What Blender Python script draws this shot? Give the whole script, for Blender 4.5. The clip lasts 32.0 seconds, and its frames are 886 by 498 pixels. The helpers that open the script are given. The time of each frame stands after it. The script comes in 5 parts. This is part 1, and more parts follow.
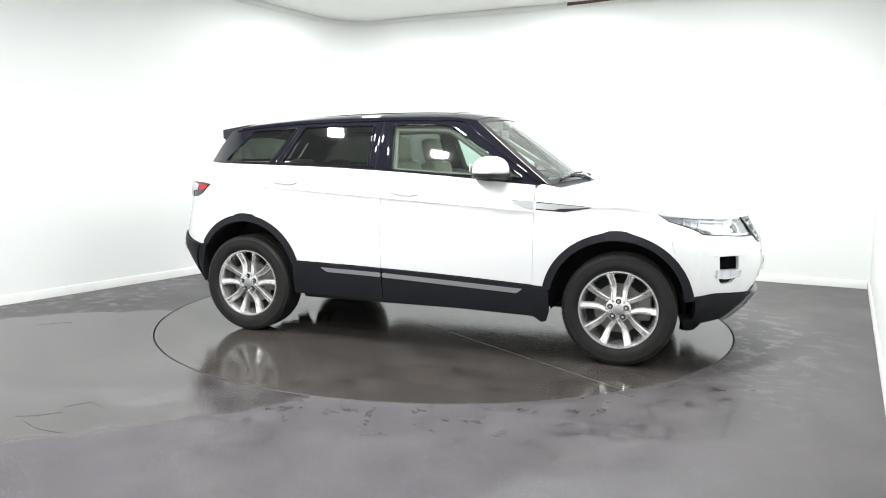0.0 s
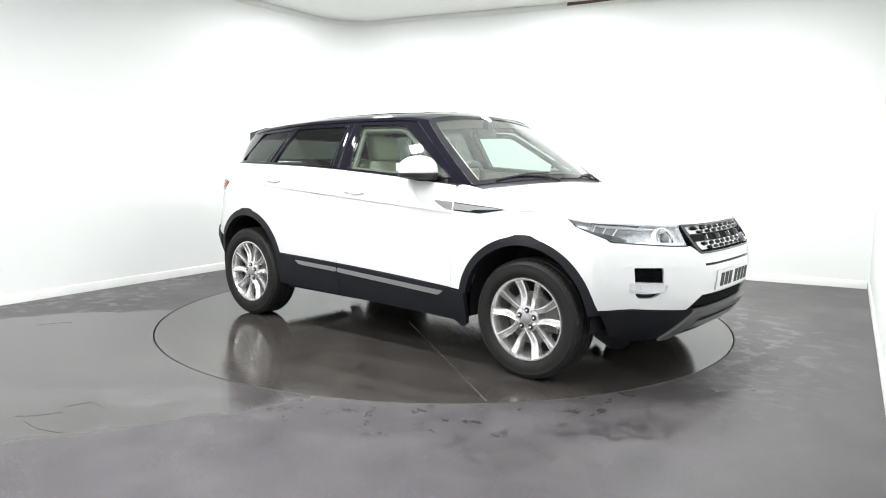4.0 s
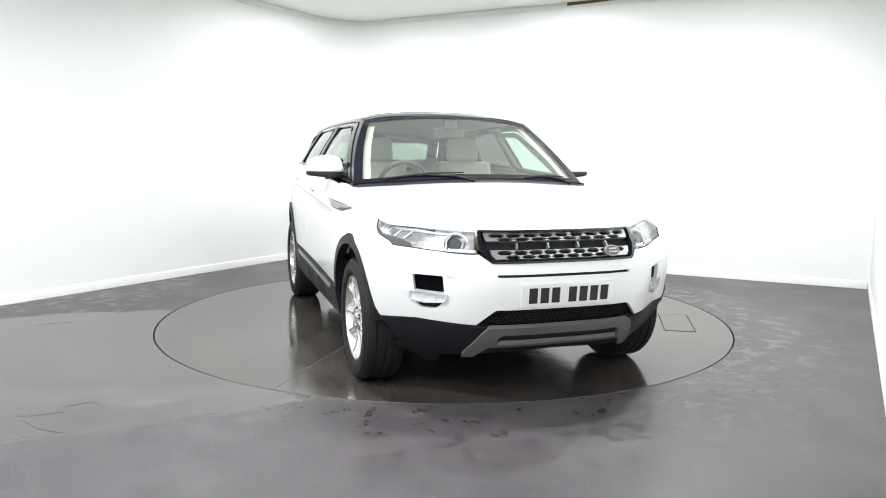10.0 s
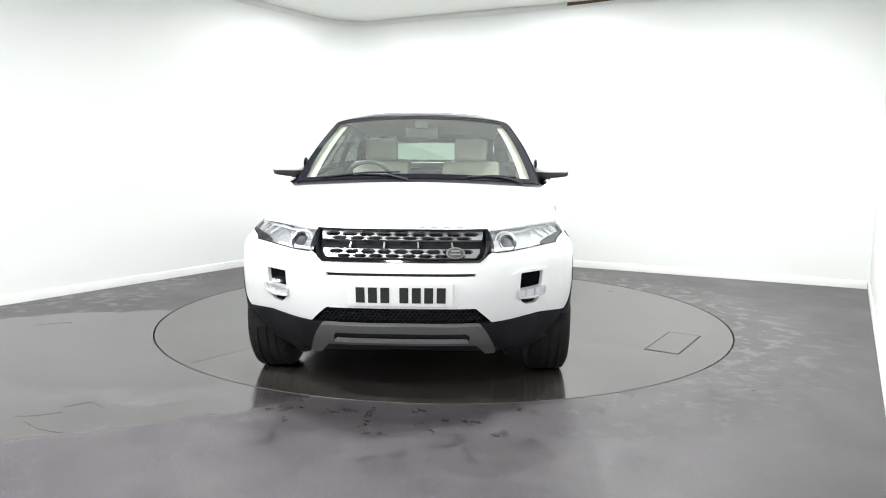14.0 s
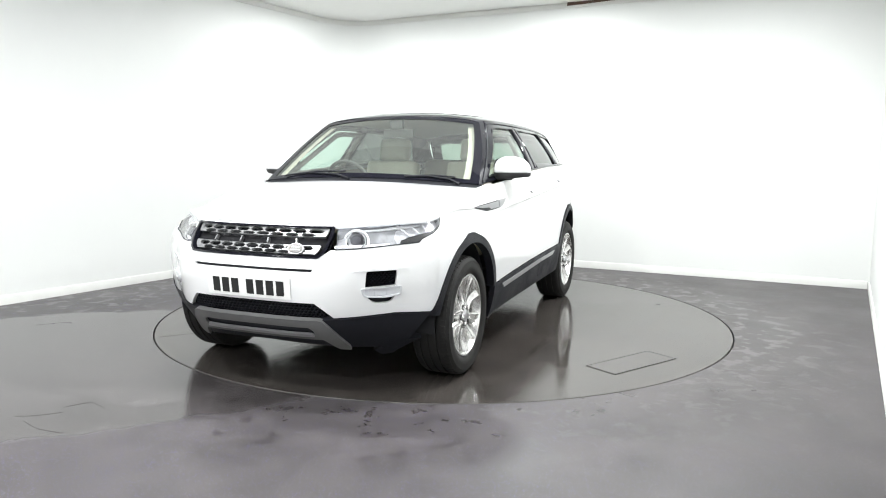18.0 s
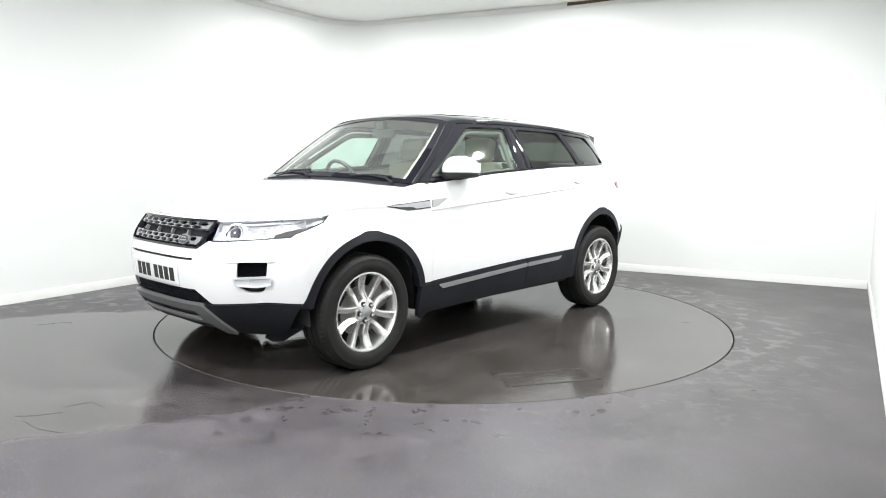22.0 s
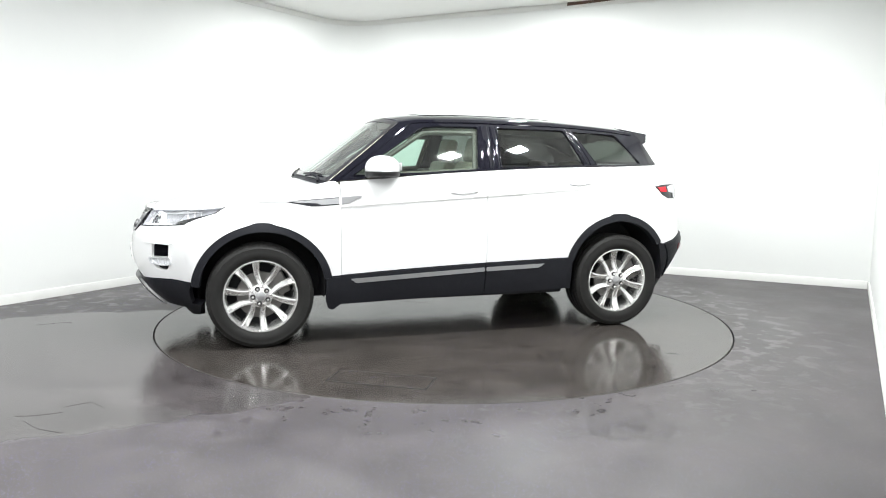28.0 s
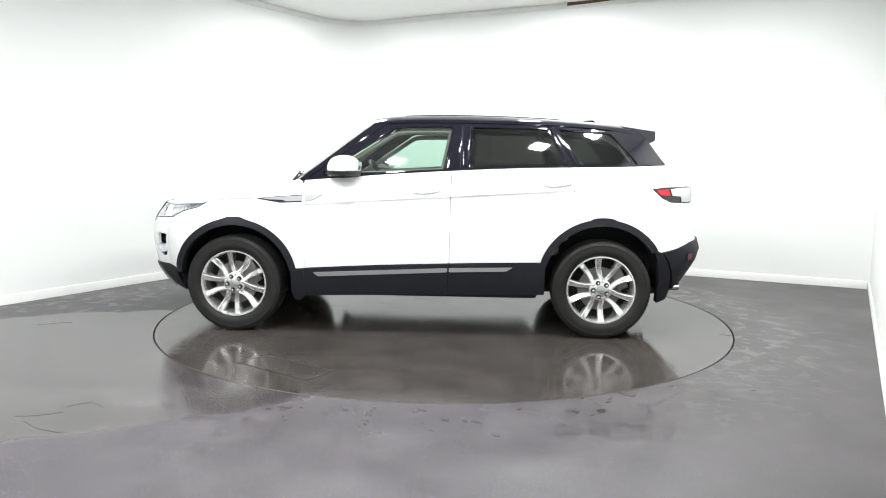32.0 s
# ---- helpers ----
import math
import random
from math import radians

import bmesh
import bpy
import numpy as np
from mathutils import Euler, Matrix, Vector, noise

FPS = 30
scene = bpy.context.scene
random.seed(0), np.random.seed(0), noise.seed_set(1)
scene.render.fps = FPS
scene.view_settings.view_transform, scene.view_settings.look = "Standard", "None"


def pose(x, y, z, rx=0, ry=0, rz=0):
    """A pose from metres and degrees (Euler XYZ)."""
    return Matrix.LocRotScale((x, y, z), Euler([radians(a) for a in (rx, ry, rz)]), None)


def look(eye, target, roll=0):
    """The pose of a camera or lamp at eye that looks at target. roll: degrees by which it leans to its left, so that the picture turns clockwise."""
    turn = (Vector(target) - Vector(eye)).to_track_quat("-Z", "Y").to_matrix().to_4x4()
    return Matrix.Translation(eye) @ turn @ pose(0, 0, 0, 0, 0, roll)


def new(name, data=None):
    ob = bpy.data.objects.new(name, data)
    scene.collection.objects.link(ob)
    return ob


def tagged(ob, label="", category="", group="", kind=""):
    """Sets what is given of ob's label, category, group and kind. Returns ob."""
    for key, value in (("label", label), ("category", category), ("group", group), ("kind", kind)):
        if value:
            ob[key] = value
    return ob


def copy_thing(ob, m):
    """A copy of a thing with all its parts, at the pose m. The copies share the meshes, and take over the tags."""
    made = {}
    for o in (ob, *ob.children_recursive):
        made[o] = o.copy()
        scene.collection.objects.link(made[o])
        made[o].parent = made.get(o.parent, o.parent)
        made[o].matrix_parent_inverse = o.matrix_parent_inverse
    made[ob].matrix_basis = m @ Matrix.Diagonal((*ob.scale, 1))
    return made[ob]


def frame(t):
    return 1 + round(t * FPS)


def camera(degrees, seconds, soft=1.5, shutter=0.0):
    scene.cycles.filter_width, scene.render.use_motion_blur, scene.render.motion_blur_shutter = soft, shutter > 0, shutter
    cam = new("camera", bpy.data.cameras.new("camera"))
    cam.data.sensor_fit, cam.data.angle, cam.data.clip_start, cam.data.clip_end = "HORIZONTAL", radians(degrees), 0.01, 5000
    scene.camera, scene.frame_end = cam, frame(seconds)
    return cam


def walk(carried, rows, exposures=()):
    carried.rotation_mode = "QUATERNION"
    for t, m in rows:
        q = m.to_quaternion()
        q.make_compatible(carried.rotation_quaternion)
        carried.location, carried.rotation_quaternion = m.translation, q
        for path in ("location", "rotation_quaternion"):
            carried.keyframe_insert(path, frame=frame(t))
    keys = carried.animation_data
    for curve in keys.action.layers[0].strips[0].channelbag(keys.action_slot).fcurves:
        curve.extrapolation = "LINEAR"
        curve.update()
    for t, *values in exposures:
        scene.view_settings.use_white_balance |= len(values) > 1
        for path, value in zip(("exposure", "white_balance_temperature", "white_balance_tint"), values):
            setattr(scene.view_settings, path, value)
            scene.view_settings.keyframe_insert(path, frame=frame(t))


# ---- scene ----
# ---- camera ----
cam = camera(63.15, 32.0, soft=1.0)
EYE = (0.0, -5.865, 1.271)
_y, _p = radians(-0.103), radians(-7.152)
AIM = (EYE[0] + math.sin(_y) * math.cos(_p), EYE[1] + math.cos(_y) * math.cos(_p), EYE[2] + math.sin(_p))
walk(cam, [(0.0, look(EYE, AIM, 0.459)), (32.0, look(EYE, AIM, 0.459))], exposures=[(0.0, 0.0), (32.0, 0.0)])

# turn of the table, in degrees, at t seconds; the car stands a little off its centre
CAR_OFF = (0.1685, -0.160)


def heading(t):
    s = (t - 16.0) / 16.0
    return -18.81 - 5.1457 * t + 0.55 * (s * s - 1.0)


# ---- room plan ----
WALL_H = 3.065
CEIL_SPLIT = -0.5
CORNER = Vector((-1.357, 4.109))
CORNER_R = Vector((4.28, 1.30))
NEAR_R = Vector((-0.24, -6.83))
NEAR_L = Vector((-6.88, -4.93))

# ---- world and light ----
world = bpy.data.worlds.new("world")
world.use_nodes = True
world.node_tree.nodes["Background"].inputs[0].default_value = (0.8, 0.85, 0.9, 1)
world.node_tree.nodes["Background"].inputs[1].default_value = 0.05
scene.world = world

# first four placed from window reflections; the other eight are added, unseen fill
PANELS_AND_FILL = [(-1.75, -0.90), (-0.86, -1.75), (0.82, -1.50), (1.50, -1.15), (-1.5, -3.5), (-2.4, -3.2), (-2.3, -4.9), (-0.7, -5.5), (-4.2, -4.4), (0.95, 1.75), (-1.0, 2.4), (2.4, 0.1)]
PANEL_W = 53.5
PANEL_SIZE = 0.20
ROOM_TURN = 60.0


def area_lamp(name, m, sx, sy, power, colour=(0.970, 1.0, 0.994)):
    d = bpy.data.lights.new(name, "AREA")
    d.shape, d.size, d.size_y, d.energy, d.color = "RECTANGLE", sx, sy, power, colour
    ob = new(name, d)
    ob.matrix_world = m
    return ob


for px, py in PANELS_AND_FILL:
    area_lamp("panel_or_fill_lamp", pose(px, py, WALL_H - 0.05, 0, 0, ROOM_TURN), PANEL_SIZE, PANEL_SIZE, PANEL_W)


# ---- materials ----
def material(name, colour, rough=0.5, metal=0.0, **more):
    m = bpy.data.materials.new(name)
    m.use_nodes = True
    b = m.node_tree.nodes["Principled BSDF"]
    b.inputs["Base Color"].default_value = (*colour, 1)
    b.inputs["Roughness"].default_value = rough
    b.inputs["Metallic"].default_value = metal
    for key, value in more.items():
        b.inputs[key.replace("_", " ")].default_value = value
    return m


def link(m, a, b):
    m.node_tree.links.new(a, b)


def add(m, kind, **values):
    n = m.node_tree.nodes.new("ShaderNode" + kind)
    for key, value in values.items():
        if key in n.inputs:
            n.inputs[key].default_value = value
    return n


def noise_of(m, scale, detail=4.0, kind="Object"):
    tc = add(m, "TexCoord")
    n = add(m, "TexNoise", Scale=scale, Detail=detail)
    link(m, tc.outputs[kind], n.inputs["Vector"])
    return n


def ramp_of(m, src, stops):
    r = m.node_tree.nodes.new("ShaderNodeValToRGB")
    el = r.color_ramp.elements
    while len(el) < len(stops):
        el.new(0.5)
    for e, (pos, c) in zip(el, stops):
        e.position = pos
        e.color = (*c, 1) if len(c) == 3 else c
    link(m, src, r.inputs["Fac"])
    return r


def grain(m, colour, spread, scale, rough=None, bump=0.0, bump_scale=None):
    """Mottles the base colour at two scales, varies the gloss and adds fine relief."""
    b = m.node_tree.nodes["Principled BSDF"]
    n1 = noise_of(m, scale, 6.0)
    n2 = noise_of(m, scale * 0.11, 3.0)
    mixf = add(m, "Math")
    mixf.operation = "ADD"
    h = add(m, "Math", Value_001=0.5)
    h.operation = "MULTIPLY"
    link(m, n1.outputs["Fac"], mixf.inputs[0])
    link(m, n2.outputs["Fac"], mixf.inputs[1])
    link(m, mixf.outputs[0], h.inputs[0])
    h.inputs[1].default_value = 0.5
    lo = tuple(max(0.0, c * (1 - spread)) for c in colour)
    hi = tuple(min(1.0, c * (1 + spread)) for c in colour)
    r = ramp_of(m, h.outputs[0], [(0.3, lo), (0.7, hi)])
    link(m, r.outputs["Color"], b.inputs["Base Color"])
    if rough:
        rr = ramp_of(m, n2.outputs["Fac"], [(0.3, (rough[0],) * 3), (0.7, (rough[1],) * 3)])
        link(m, rr.outputs["Color"], b.inputs["Roughness"])
    if bump:
        nb = noise_of(m, bump_scale or scale * 4, 3.0)
        bp = add(m, "Bump", Strength=bump, Distance=0.01)
        link(m, nb.outputs["Fac"], bp.inputs["Height"])
        link(m, bp.outputs["Normal"], b.inputs["Normal"])
    return m


def glass(name, tint, gloss=1.0, veil=0.0, rough=0.01):
    m = bpy.data.materials.new(name)
    m.use_nodes = True
    nt = m.node_tree
    nt.nodes.remove(nt.nodes["Principled BSDF"])
    out = [n for n in nt.nodes if n.bl_idname == "ShaderNodeOutputMaterial"][0]
    t = add(m, "BsdfTransparent", Color=(*tint, 1))
    g = add(m, "BsdfGlossy", Color=(gloss, gloss, gloss, 1), Roughness=rough)
    lw = add(m, "LayerWeight", Blend=0.5)
    pw = add(m, "Math")
    pw.operation = "POWER"
    pw.inputs[1].default_value = 5.0
    f = add(m, "Math")
    f.operation = "MULTIPLY_ADD"
    f.inputs[1].default_value = 0.92
    f.inputs[2].default_value = 0.07
    link(m, lw.outputs["Facing"], pw.inputs[0])
    link(m, pw.outputs[0], f.inputs[0])
    mx = add(m, "MixShader")
    link(m, f.outputs[0], mx.inputs[0])
    link(m, t.outputs[0], mx.inputs[1])
    link(m, g.outputs[0], mx.inputs[2])
    # an even pale film: the milky reflection of the room, put into the glass
    d = add(m, "BsdfDiffuse", Color=(0.75, 0.78, 0.76, 1))
    film = add(m, "MixShader", Fac=veil)
    link(m, mx.outputs[0], film.inputs[1])
    link(m, d.outputs[0], film.inputs[2])
    link(m, film.outputs[0], out.inputs["Surface"])
    return m


def glow(name, colour, strength):
    m = bpy.data.materials.new(name)
    m.use_nodes = True
    b = m.node_tree.nodes["Principled BSDF"]
    b.inputs["Base Color"].default_value = (0.8, 0.8, 0.8, 1)
    b.inputs["Emission Color"].default_value = (*colour, 1)
    b.inputs["Emission Strength"].default_value = strength
    return m


def calc(m, op, a, b=None, c=None):
    """A Math node on sockets or numbers."""
    n = add(m, "Math")
    n.operation = op
    for k, v in enumerate((a, b, c)):
        if v is None:
            continue
        if isinstance(v, (int, float)):
            n.inputs[k].default_value = v
        else:
            link(m, v, n.inputs[k])
    return n.outputs[0]


def step_of(m, src, lo, hi):
    """Runs from 0 to 1 as src goes from lo to hi."""
    n = add(m, "MapRange")
    n.inputs[1].default_value, n.inputs[2].default_value = lo, hi
    n.inputs[3].default_value, n.inputs[4].default_value = 0.0, 1.0
    link(m, src, n.inputs[0])
    return n.outputs[0]


def mixed(m, fac, a, b, blend="MIX"):
    n = add(m, "MixRGB")
    n.blend_type = blend
    for k, v in enumerate((fac, a, b)):
        if isinstance(v, (int, float)):
            n.inputs[k].default_value = v if k == 0 else (v, v, v, 1)
        elif isinstance(v, tuple):
            n.inputs[k].default_value = (*v, 1)
        else:
            link(m, v, n.inputs[k])
    return n.outputs[0]


def vinyl(name, dry, wet, pools, shades, fleck_at, spot_at, gloss, ripple, brown, splash=False):
    """Dark flecked safety vinyl: damp spots, splashes with a painted pale sheen, and pools (x, y, radius) that stay
    wet.
    """
    m = material(name, (0.05, 0.05, 0.05), 0.3, Specular_IOR_Level=gloss)
    b = m.node_tree.nodes["Principled BSDF"]
    tc = add(m, "TexCoord")
    where = tc.outputs["Object"]

    def noise(scale, detail=5.0, rough=0.6, twist=0.0):
        n = add(m, "TexNoise", Scale=scale, Detail=detail, Roughness=rough, Distortion=twist)
        link(m, where, n.inputs["Vector"])
        return n.outputs["Fac"]

    big, mid, fine, spot, smear = noise(0.9), noise(3.0), noise(140.0, 3.0), noise(7.0, 7.0, 0.66, 0.3), noise(7.5, 5.0, 0.55, 0.25)
    xyz = add(m, "SeparateXYZ")
    link(m, where, xyz.inputs[0])
    far = add(m, "VectorMath")
    far.operation = "LENGTH"
    link(m, where, far.inputs[0])
    base = ramp_of(m, mid, [(q, tuple(v * c for c in brown)) for q, v in zip((0.28, 0.5, 0.75), shades)]).outputs["Color"]
    # pale and bluish chips, thicker in some places than in others
    chips = add(m, "TexVoronoi", Scale=190.0)
    link(m, where, chips.inputs["Vector"])
    tone = add(m, "TexWhiteNoise")
    link(m, chips.outputs["Position"], tone.inputs["Vector"])
    pick = step_of(m, tone.outputs["Value"], *fleck_at)
    dot = ramp_of(m, chips.outputs["Distance"], [(0.20, (1, 1, 1)), (0.34, (0, 0, 0))]).outputs["Color"]
    hue = ramp_of(m, chips.outputs["Color"], [(0.30, (0.17, 0.14, 0.50)), (0.55, (0.25, 0.22, 0.46)), (0.78, (0.44, 0.43, 0.46))]).outputs["Color"]
    thick = calc(m, "MULTIPLY", calc(m, "MULTIPLY", pick, dot), calc(m, "MULTIPLY_ADD", big, 1.6, 0.0))
    thick = calc(m, "MULTIPLY", thick, calc(m, "SUBTRACT", 1.0, calc(m, "MULTIPLY", step_of(m, xyz.outputs["X"], 0.3, 1.3), 0.65)))
    # pools
    pool = None
    for x, y, r in pools:
        off = add(m, "VectorMath")
        off.operation = "DISTANCE"
        off.inputs[1].default_value = (x, y, 0)
        link(m, where, off.inputs[0])
        edge = calc(m, "MULTIPLY_ADD", big, 0.7, off.outputs["Value"])
        edge = calc(m, "MULTIPLY_ADD", spot, 0.12, edge)
        one = calc(m, "SUBTRACT", 1.0, step_of(m, edge, r + 0.39, r + 0.45))
        pool = one if pool is None else calc(m, "MAXIMUM", pool, one)
    under = calc(m, "SUBTRACT", 1.0, calc(m, "MULTIPLY", pool, 0.85))
    col = mixed(m, calc(m, "MULTIPLY", thick, under), base, hue)
    # damp spots, which gather in front of the turntable
    ring = calc(m, "SUBTRACT", 1.0, step_of(m, calc(m, "MULTIPLY_ADD", big, 0.6, far.outputs["Value"]), 2.9, 3.5))
    front = step_of(m, calc(m, "MULTIPLY", xyz.outputs["Y"], -1.0), 1.1, 1.9)
    damp = calc(m, "MULTIPLY", step_of(m, spot, *spot_at), calc(m, "MULTIPLY", ring, front) if splash else 1.0)
    col = mixed(m, damp, col, mixed(m, 1.0, col, (0.70, 0.68, 0.68), "MULTIPLY"))
    shine = calc(m, "MULTIPLY", ramp_of(m, big, [(0.36, (dry * 0.85,) * 3), (0.64, (dry * 1.12,) * 3)]).outputs["Color"], ramp_of(m, mid, [(0.3, (0.9,) * 3), (0.7, (1.1,) * 3)]).outputs["Color"])
    shine = mixed(m, calc(m, "MULTIPLY", damp, 0.85), shine, wet * 1.6)
    if splash:
        # thin splashes beside the turntable and by the far wall, wall reflection painted in as paler colour
        side = calc(m, "MULTIPLY", step_of(m, xyz.outputs["X"], 0.9, 1.5), calc(m, "SUBTRACT", 1.0, step_of(m, calc(m, "MULTIPLY_ADD", mid, 0.9, far.outputs["Value"]), 2.95, 3.5)))
        back = calc(m, "MULTIPLY", step_of(m, calc(m, "MULTIPLY", xyz.outputs["X"], -1.0), 2.4, 2.7), step_of(m, xyz.outputs["Y"], -0.6, -0.2))
        pale = calc(m, "MULTIPLY", step_of(m, smear, 0.53, 0.60), calc(m, "MAXIMUM", side, back))
        pale = calc(m, "MULTIPLY", pale, calc(m, "SUBTRACT", 1.0, calc(m, "MULTIPLY", front, 0.6)))
        col = mixed(m, calc(m, "MULTIPLY", pale, 0.4), col, (0.15, 0.148, 0.142))
        shine = mixed(m, calc(m, "MULTIPLY", pale, 0.6), shine, 0.30)
    shine = mixed(m, pool, shine, wet)
    link(m, col, b.inputs["Base Color"])
    link(m, shine, b.inputs["Roughness"])
    bp = add(m, "Bump", Strength=0.12 if splash else 0.04, Distance=0.002)
    link(m, fine, bp.inputs["Height"])
    rp = add(m, "Bump", Strength=ripple, Distance=0.004)
    link(m, calc(m, "MULTIPLY_ADD", damp, 0.15, noise(16.0, 4.0, 0.55)), rp.inputs["Height"])
    link(m, bp.outputs["Normal"], rp.inputs["Normal"])
    link(m, rp.outputs["Normal"], b.inputs["Normal"])
    return m


M_WALL = grain(material("white_wall_paint", (0.755, 0.764, 0.752), 0.6), (0.755, 0.764, 0.752), 0.015, 3.0, (0.5, 0.7), 0.05, 60.0)
M_NEAR = grain(material("pale_grey_wall_paint", (0.74, 0.74, 0.74), 0.7), (0.74, 0.74, 0.74), 0.05, 3.0)
M_LOFT = grain(material("dark_reflected_ceiling", (0.14, 0.14, 0.15), 0.8), (0.14, 0.14, 0.15), 0.1, 2.0)
M_CEIL = grain(material("ceiling_paint", (0.84, 0.84, 0.82), 0.8), (0.84, 0.84, 0.82), 0.03, 2.0)
M_TRIM = grain(material("skirting_paint", (0.72, 0.72, 0.70), 0.45), (0.72, 0.72, 0.70), 0.04, 6.0, (0.4, 0.6))
M_FLOOR = vinyl("dark_vinyl_floor", 0.46, 0.15, [(-2.4, -1.4, 1.42), (-1.6, -1.7, 0.88), (-3.6, -1.9, 1.3)], (0.029, 0.041, 0.057), (0.62, 0.68), (0.545, 0.60), 0.42, 0.02, (1.50, 1.34, 1.36), True)
M_TABLE = vinyl("wet_dark_vinyl", 0.14, 0.04, [(0.75, 1.25, 0.35), (-0.9, -0.8, 0.45), (0.5, -1.6, 0.3), (-1.3, 0.9, 0.4), (1.5, -0.2, 0.3)], (0.027, 0.038, 0.054), (0.93, 0.97), (0.57, 0.63), 0.40, 0.11, (1.30, 1.14, 1.04))
M_GAP = material("black_gap", (0.012, 0.012, 0.012), 0.6)
M_EDGE = grain(material("worn_edge_metal", (0.06, 0.055, 0.052), 0.5), (0.06, 0.055, 0.052), 0.5, 14.0, (0.4, 0.6))
M_ROOF = material("black_roof_paint", (0.010, 0.010, 0.016), 0.05, Specular_IOR_Level=0.4)
M_WHITE = material("white_car_paint", (0.80, 0.80, 0.805), 0.32, Coat_Weight=1.0, Coat_Roughness=0.03)
M_HANDLE = material("pearl_white_handle", (0.52, 0.52, 0.53), 0.25, Coat_Weight=0.6)
M_BLACK = material("black_car_paint", (0.010, 0.010, 0.015), 0.05, Coat_Weight=0.3)
M_CLAD = grain(material("grained_black_plastic", (0.013, 0.013, 0.017), 0.5, Specular_IOR_Level=0.24), (0.0125, 0.013, 0.017), 0.15, 40.0, (0.4, 0.6), 0.15, 400.0)
M_INNER = material("dark_liner", (0.022, 0.022, 0.024), 0.8, Specular_IOR_Level=0.1)
M_RUBBER = grain(material("tyre_rubber", (0.016, 0.016, 0.016), 0.6, Specular_IOR_Level=0.25), (0.016, 0.0155, 0.015), 0.25, 12.0, (0.5, 0.75), 0.1, 90.0)
M_ALLOY = grain(material("silver_alloy", (0.79, 0.785, 0.775), 0.3, 0.82), (0.79, 0.785, 0.775), 0.05, 9.0, (0.17, 0.26))
M_SILVER = material("satin_silver_trim", (0.44, 0.44, 0.45), 0.3, 0.7)
M_VENT = material("grey_silver_blade", (0.36, 0.36, 0.37), 0.3, 0.6)
M_GRILLE = material("bright_silver_trim", (0.48, 0.48, 0.49), 0.3, 0.7)
M_SKID = grain(material("grey_skid_paint", (0.2, 0.2, 0.2), 0.45, 0.3), (0.165, 0.165, 0.165), 0.08, 30.0, (0.34, 0.46))
M_CHROME = material("bright_chrome", (0.85, 0.85, 0.85), 0.08, 1.0)
M_STEEL = material("brake_steel", (0.14, 0.135, 0.13), 0.45, 0.8)
# veil: share of painted reflection haze in each pane
M_GLASS = glass("green_tinted_glass", (0.76, 0.88, 0.81), veil=0.06)
M_SIDE = glass("green_side_glass", (0.70, 0.85, 0.77), veil=0.015, rough=0.05)
M_REAR = glass("tinted_rear_glass", (0.36, 0.44, 0.38), veil=0.02)
M_PRIVACY = glass("privacy_glass", (0.15, 0.16, 0.15), veil=0.008, rough=0.04)
M_LENS = glass("clear_lamp_lens", (0.93, 0.94, 0.96))
M_LAMPBED = grain(material("lamp_reflector", (0.66, 0.66, 0.68), 0.25, 0.6), (0.66, 0.66, 0.68), 0.35, 30.0, (0.10, 0.35), 0.5, 24.0)
M_DRL = material("white_lamp_strip", (0.85, 0.85, 0.86), 0.2)
M_FOG = material("fog_reflector", (0.82, 0.82, 0.83), 0.2, 0.1)
M_EYE = material("projector_glass", (0.10, 0.10, 0.11), 0.04)
M_RED = material("red_lamp_lens", (0.5, 0.01, 0.02), 0.15)
M_REFLEX = material("faded_red_reflector", (0.16, 0.05, 0.06), 0.2)
M_PLATE = grain(material("plate_white", (0.82, 0.82, 0.82), 0.4), (0.82, 0.82, 0.81), 0.03, 20.0)
M_BAR = material("plate_black", (0.015, 0.015, 0.015), 0.5)
M_LEATHER = grain(material("cream_leather", (0.46, 0.42, 0.35), 0.5), (0.46, 0.42, 0.35), 0.1, 14.0, (0.4, 0.6), 0.1, 120.0)
M_FRAME = grain(material("grey_beige_trim", (0.10, 0.093, 0.08), 0.6), (0.10, 0.093, 0.08), 0.08, 30.0)
M_DASH = grain(material("dark_dash_plastic", (0.05, 0.048, 0.045), 0.55), (0.05, 0.048, 0.045), 0.15, 30.0, (0.45, 0.65))
M_LINING = grain(material("pale_headlining", (0.55, 0.53, 0.48), 0.9), (0.55, 0.53, 0.48), 0.05, 40.0)


# ---- mesh helpers ----
def finish(name, bm, mat, parent=None, label="", smooth=35.0, flip=False):
    me = bpy.data.meshes.new(name)
    bm.normal_update()
    bm.to_mesh(me)
    bm.free()
    if flip:
        me.flip_normals()
    for p in me.polygons:
        p.use_smooth = True
    me.set_sharp_from_angle(angle=radians(smooth))
    me.materials.append(mat)
    ob = new(name, me)
    if parent:
        ob.parent = parent
    if label:
        ob["label"] = label
    return ob


def part(name, bm, mat, parent, label="", smooth=35.0):
    return finish(name, bm, mat, parent, label, smooth)


def mirrored(bm):
    """A copy of bm on the other side of the car."""
    other = bm.copy()
    for v in other.verts:
        v.co.y = -v.co.y
    bmesh.ops.reverse_faces(other, faces=other.faces)
    return other


def both_sides(name, bm, mat, parent, label="", smooth=35.0):
    other = mirrored(bm)
    return part(name, bm, mat, parent, label, smooth), part(name, other, mat, parent, label, smooth)


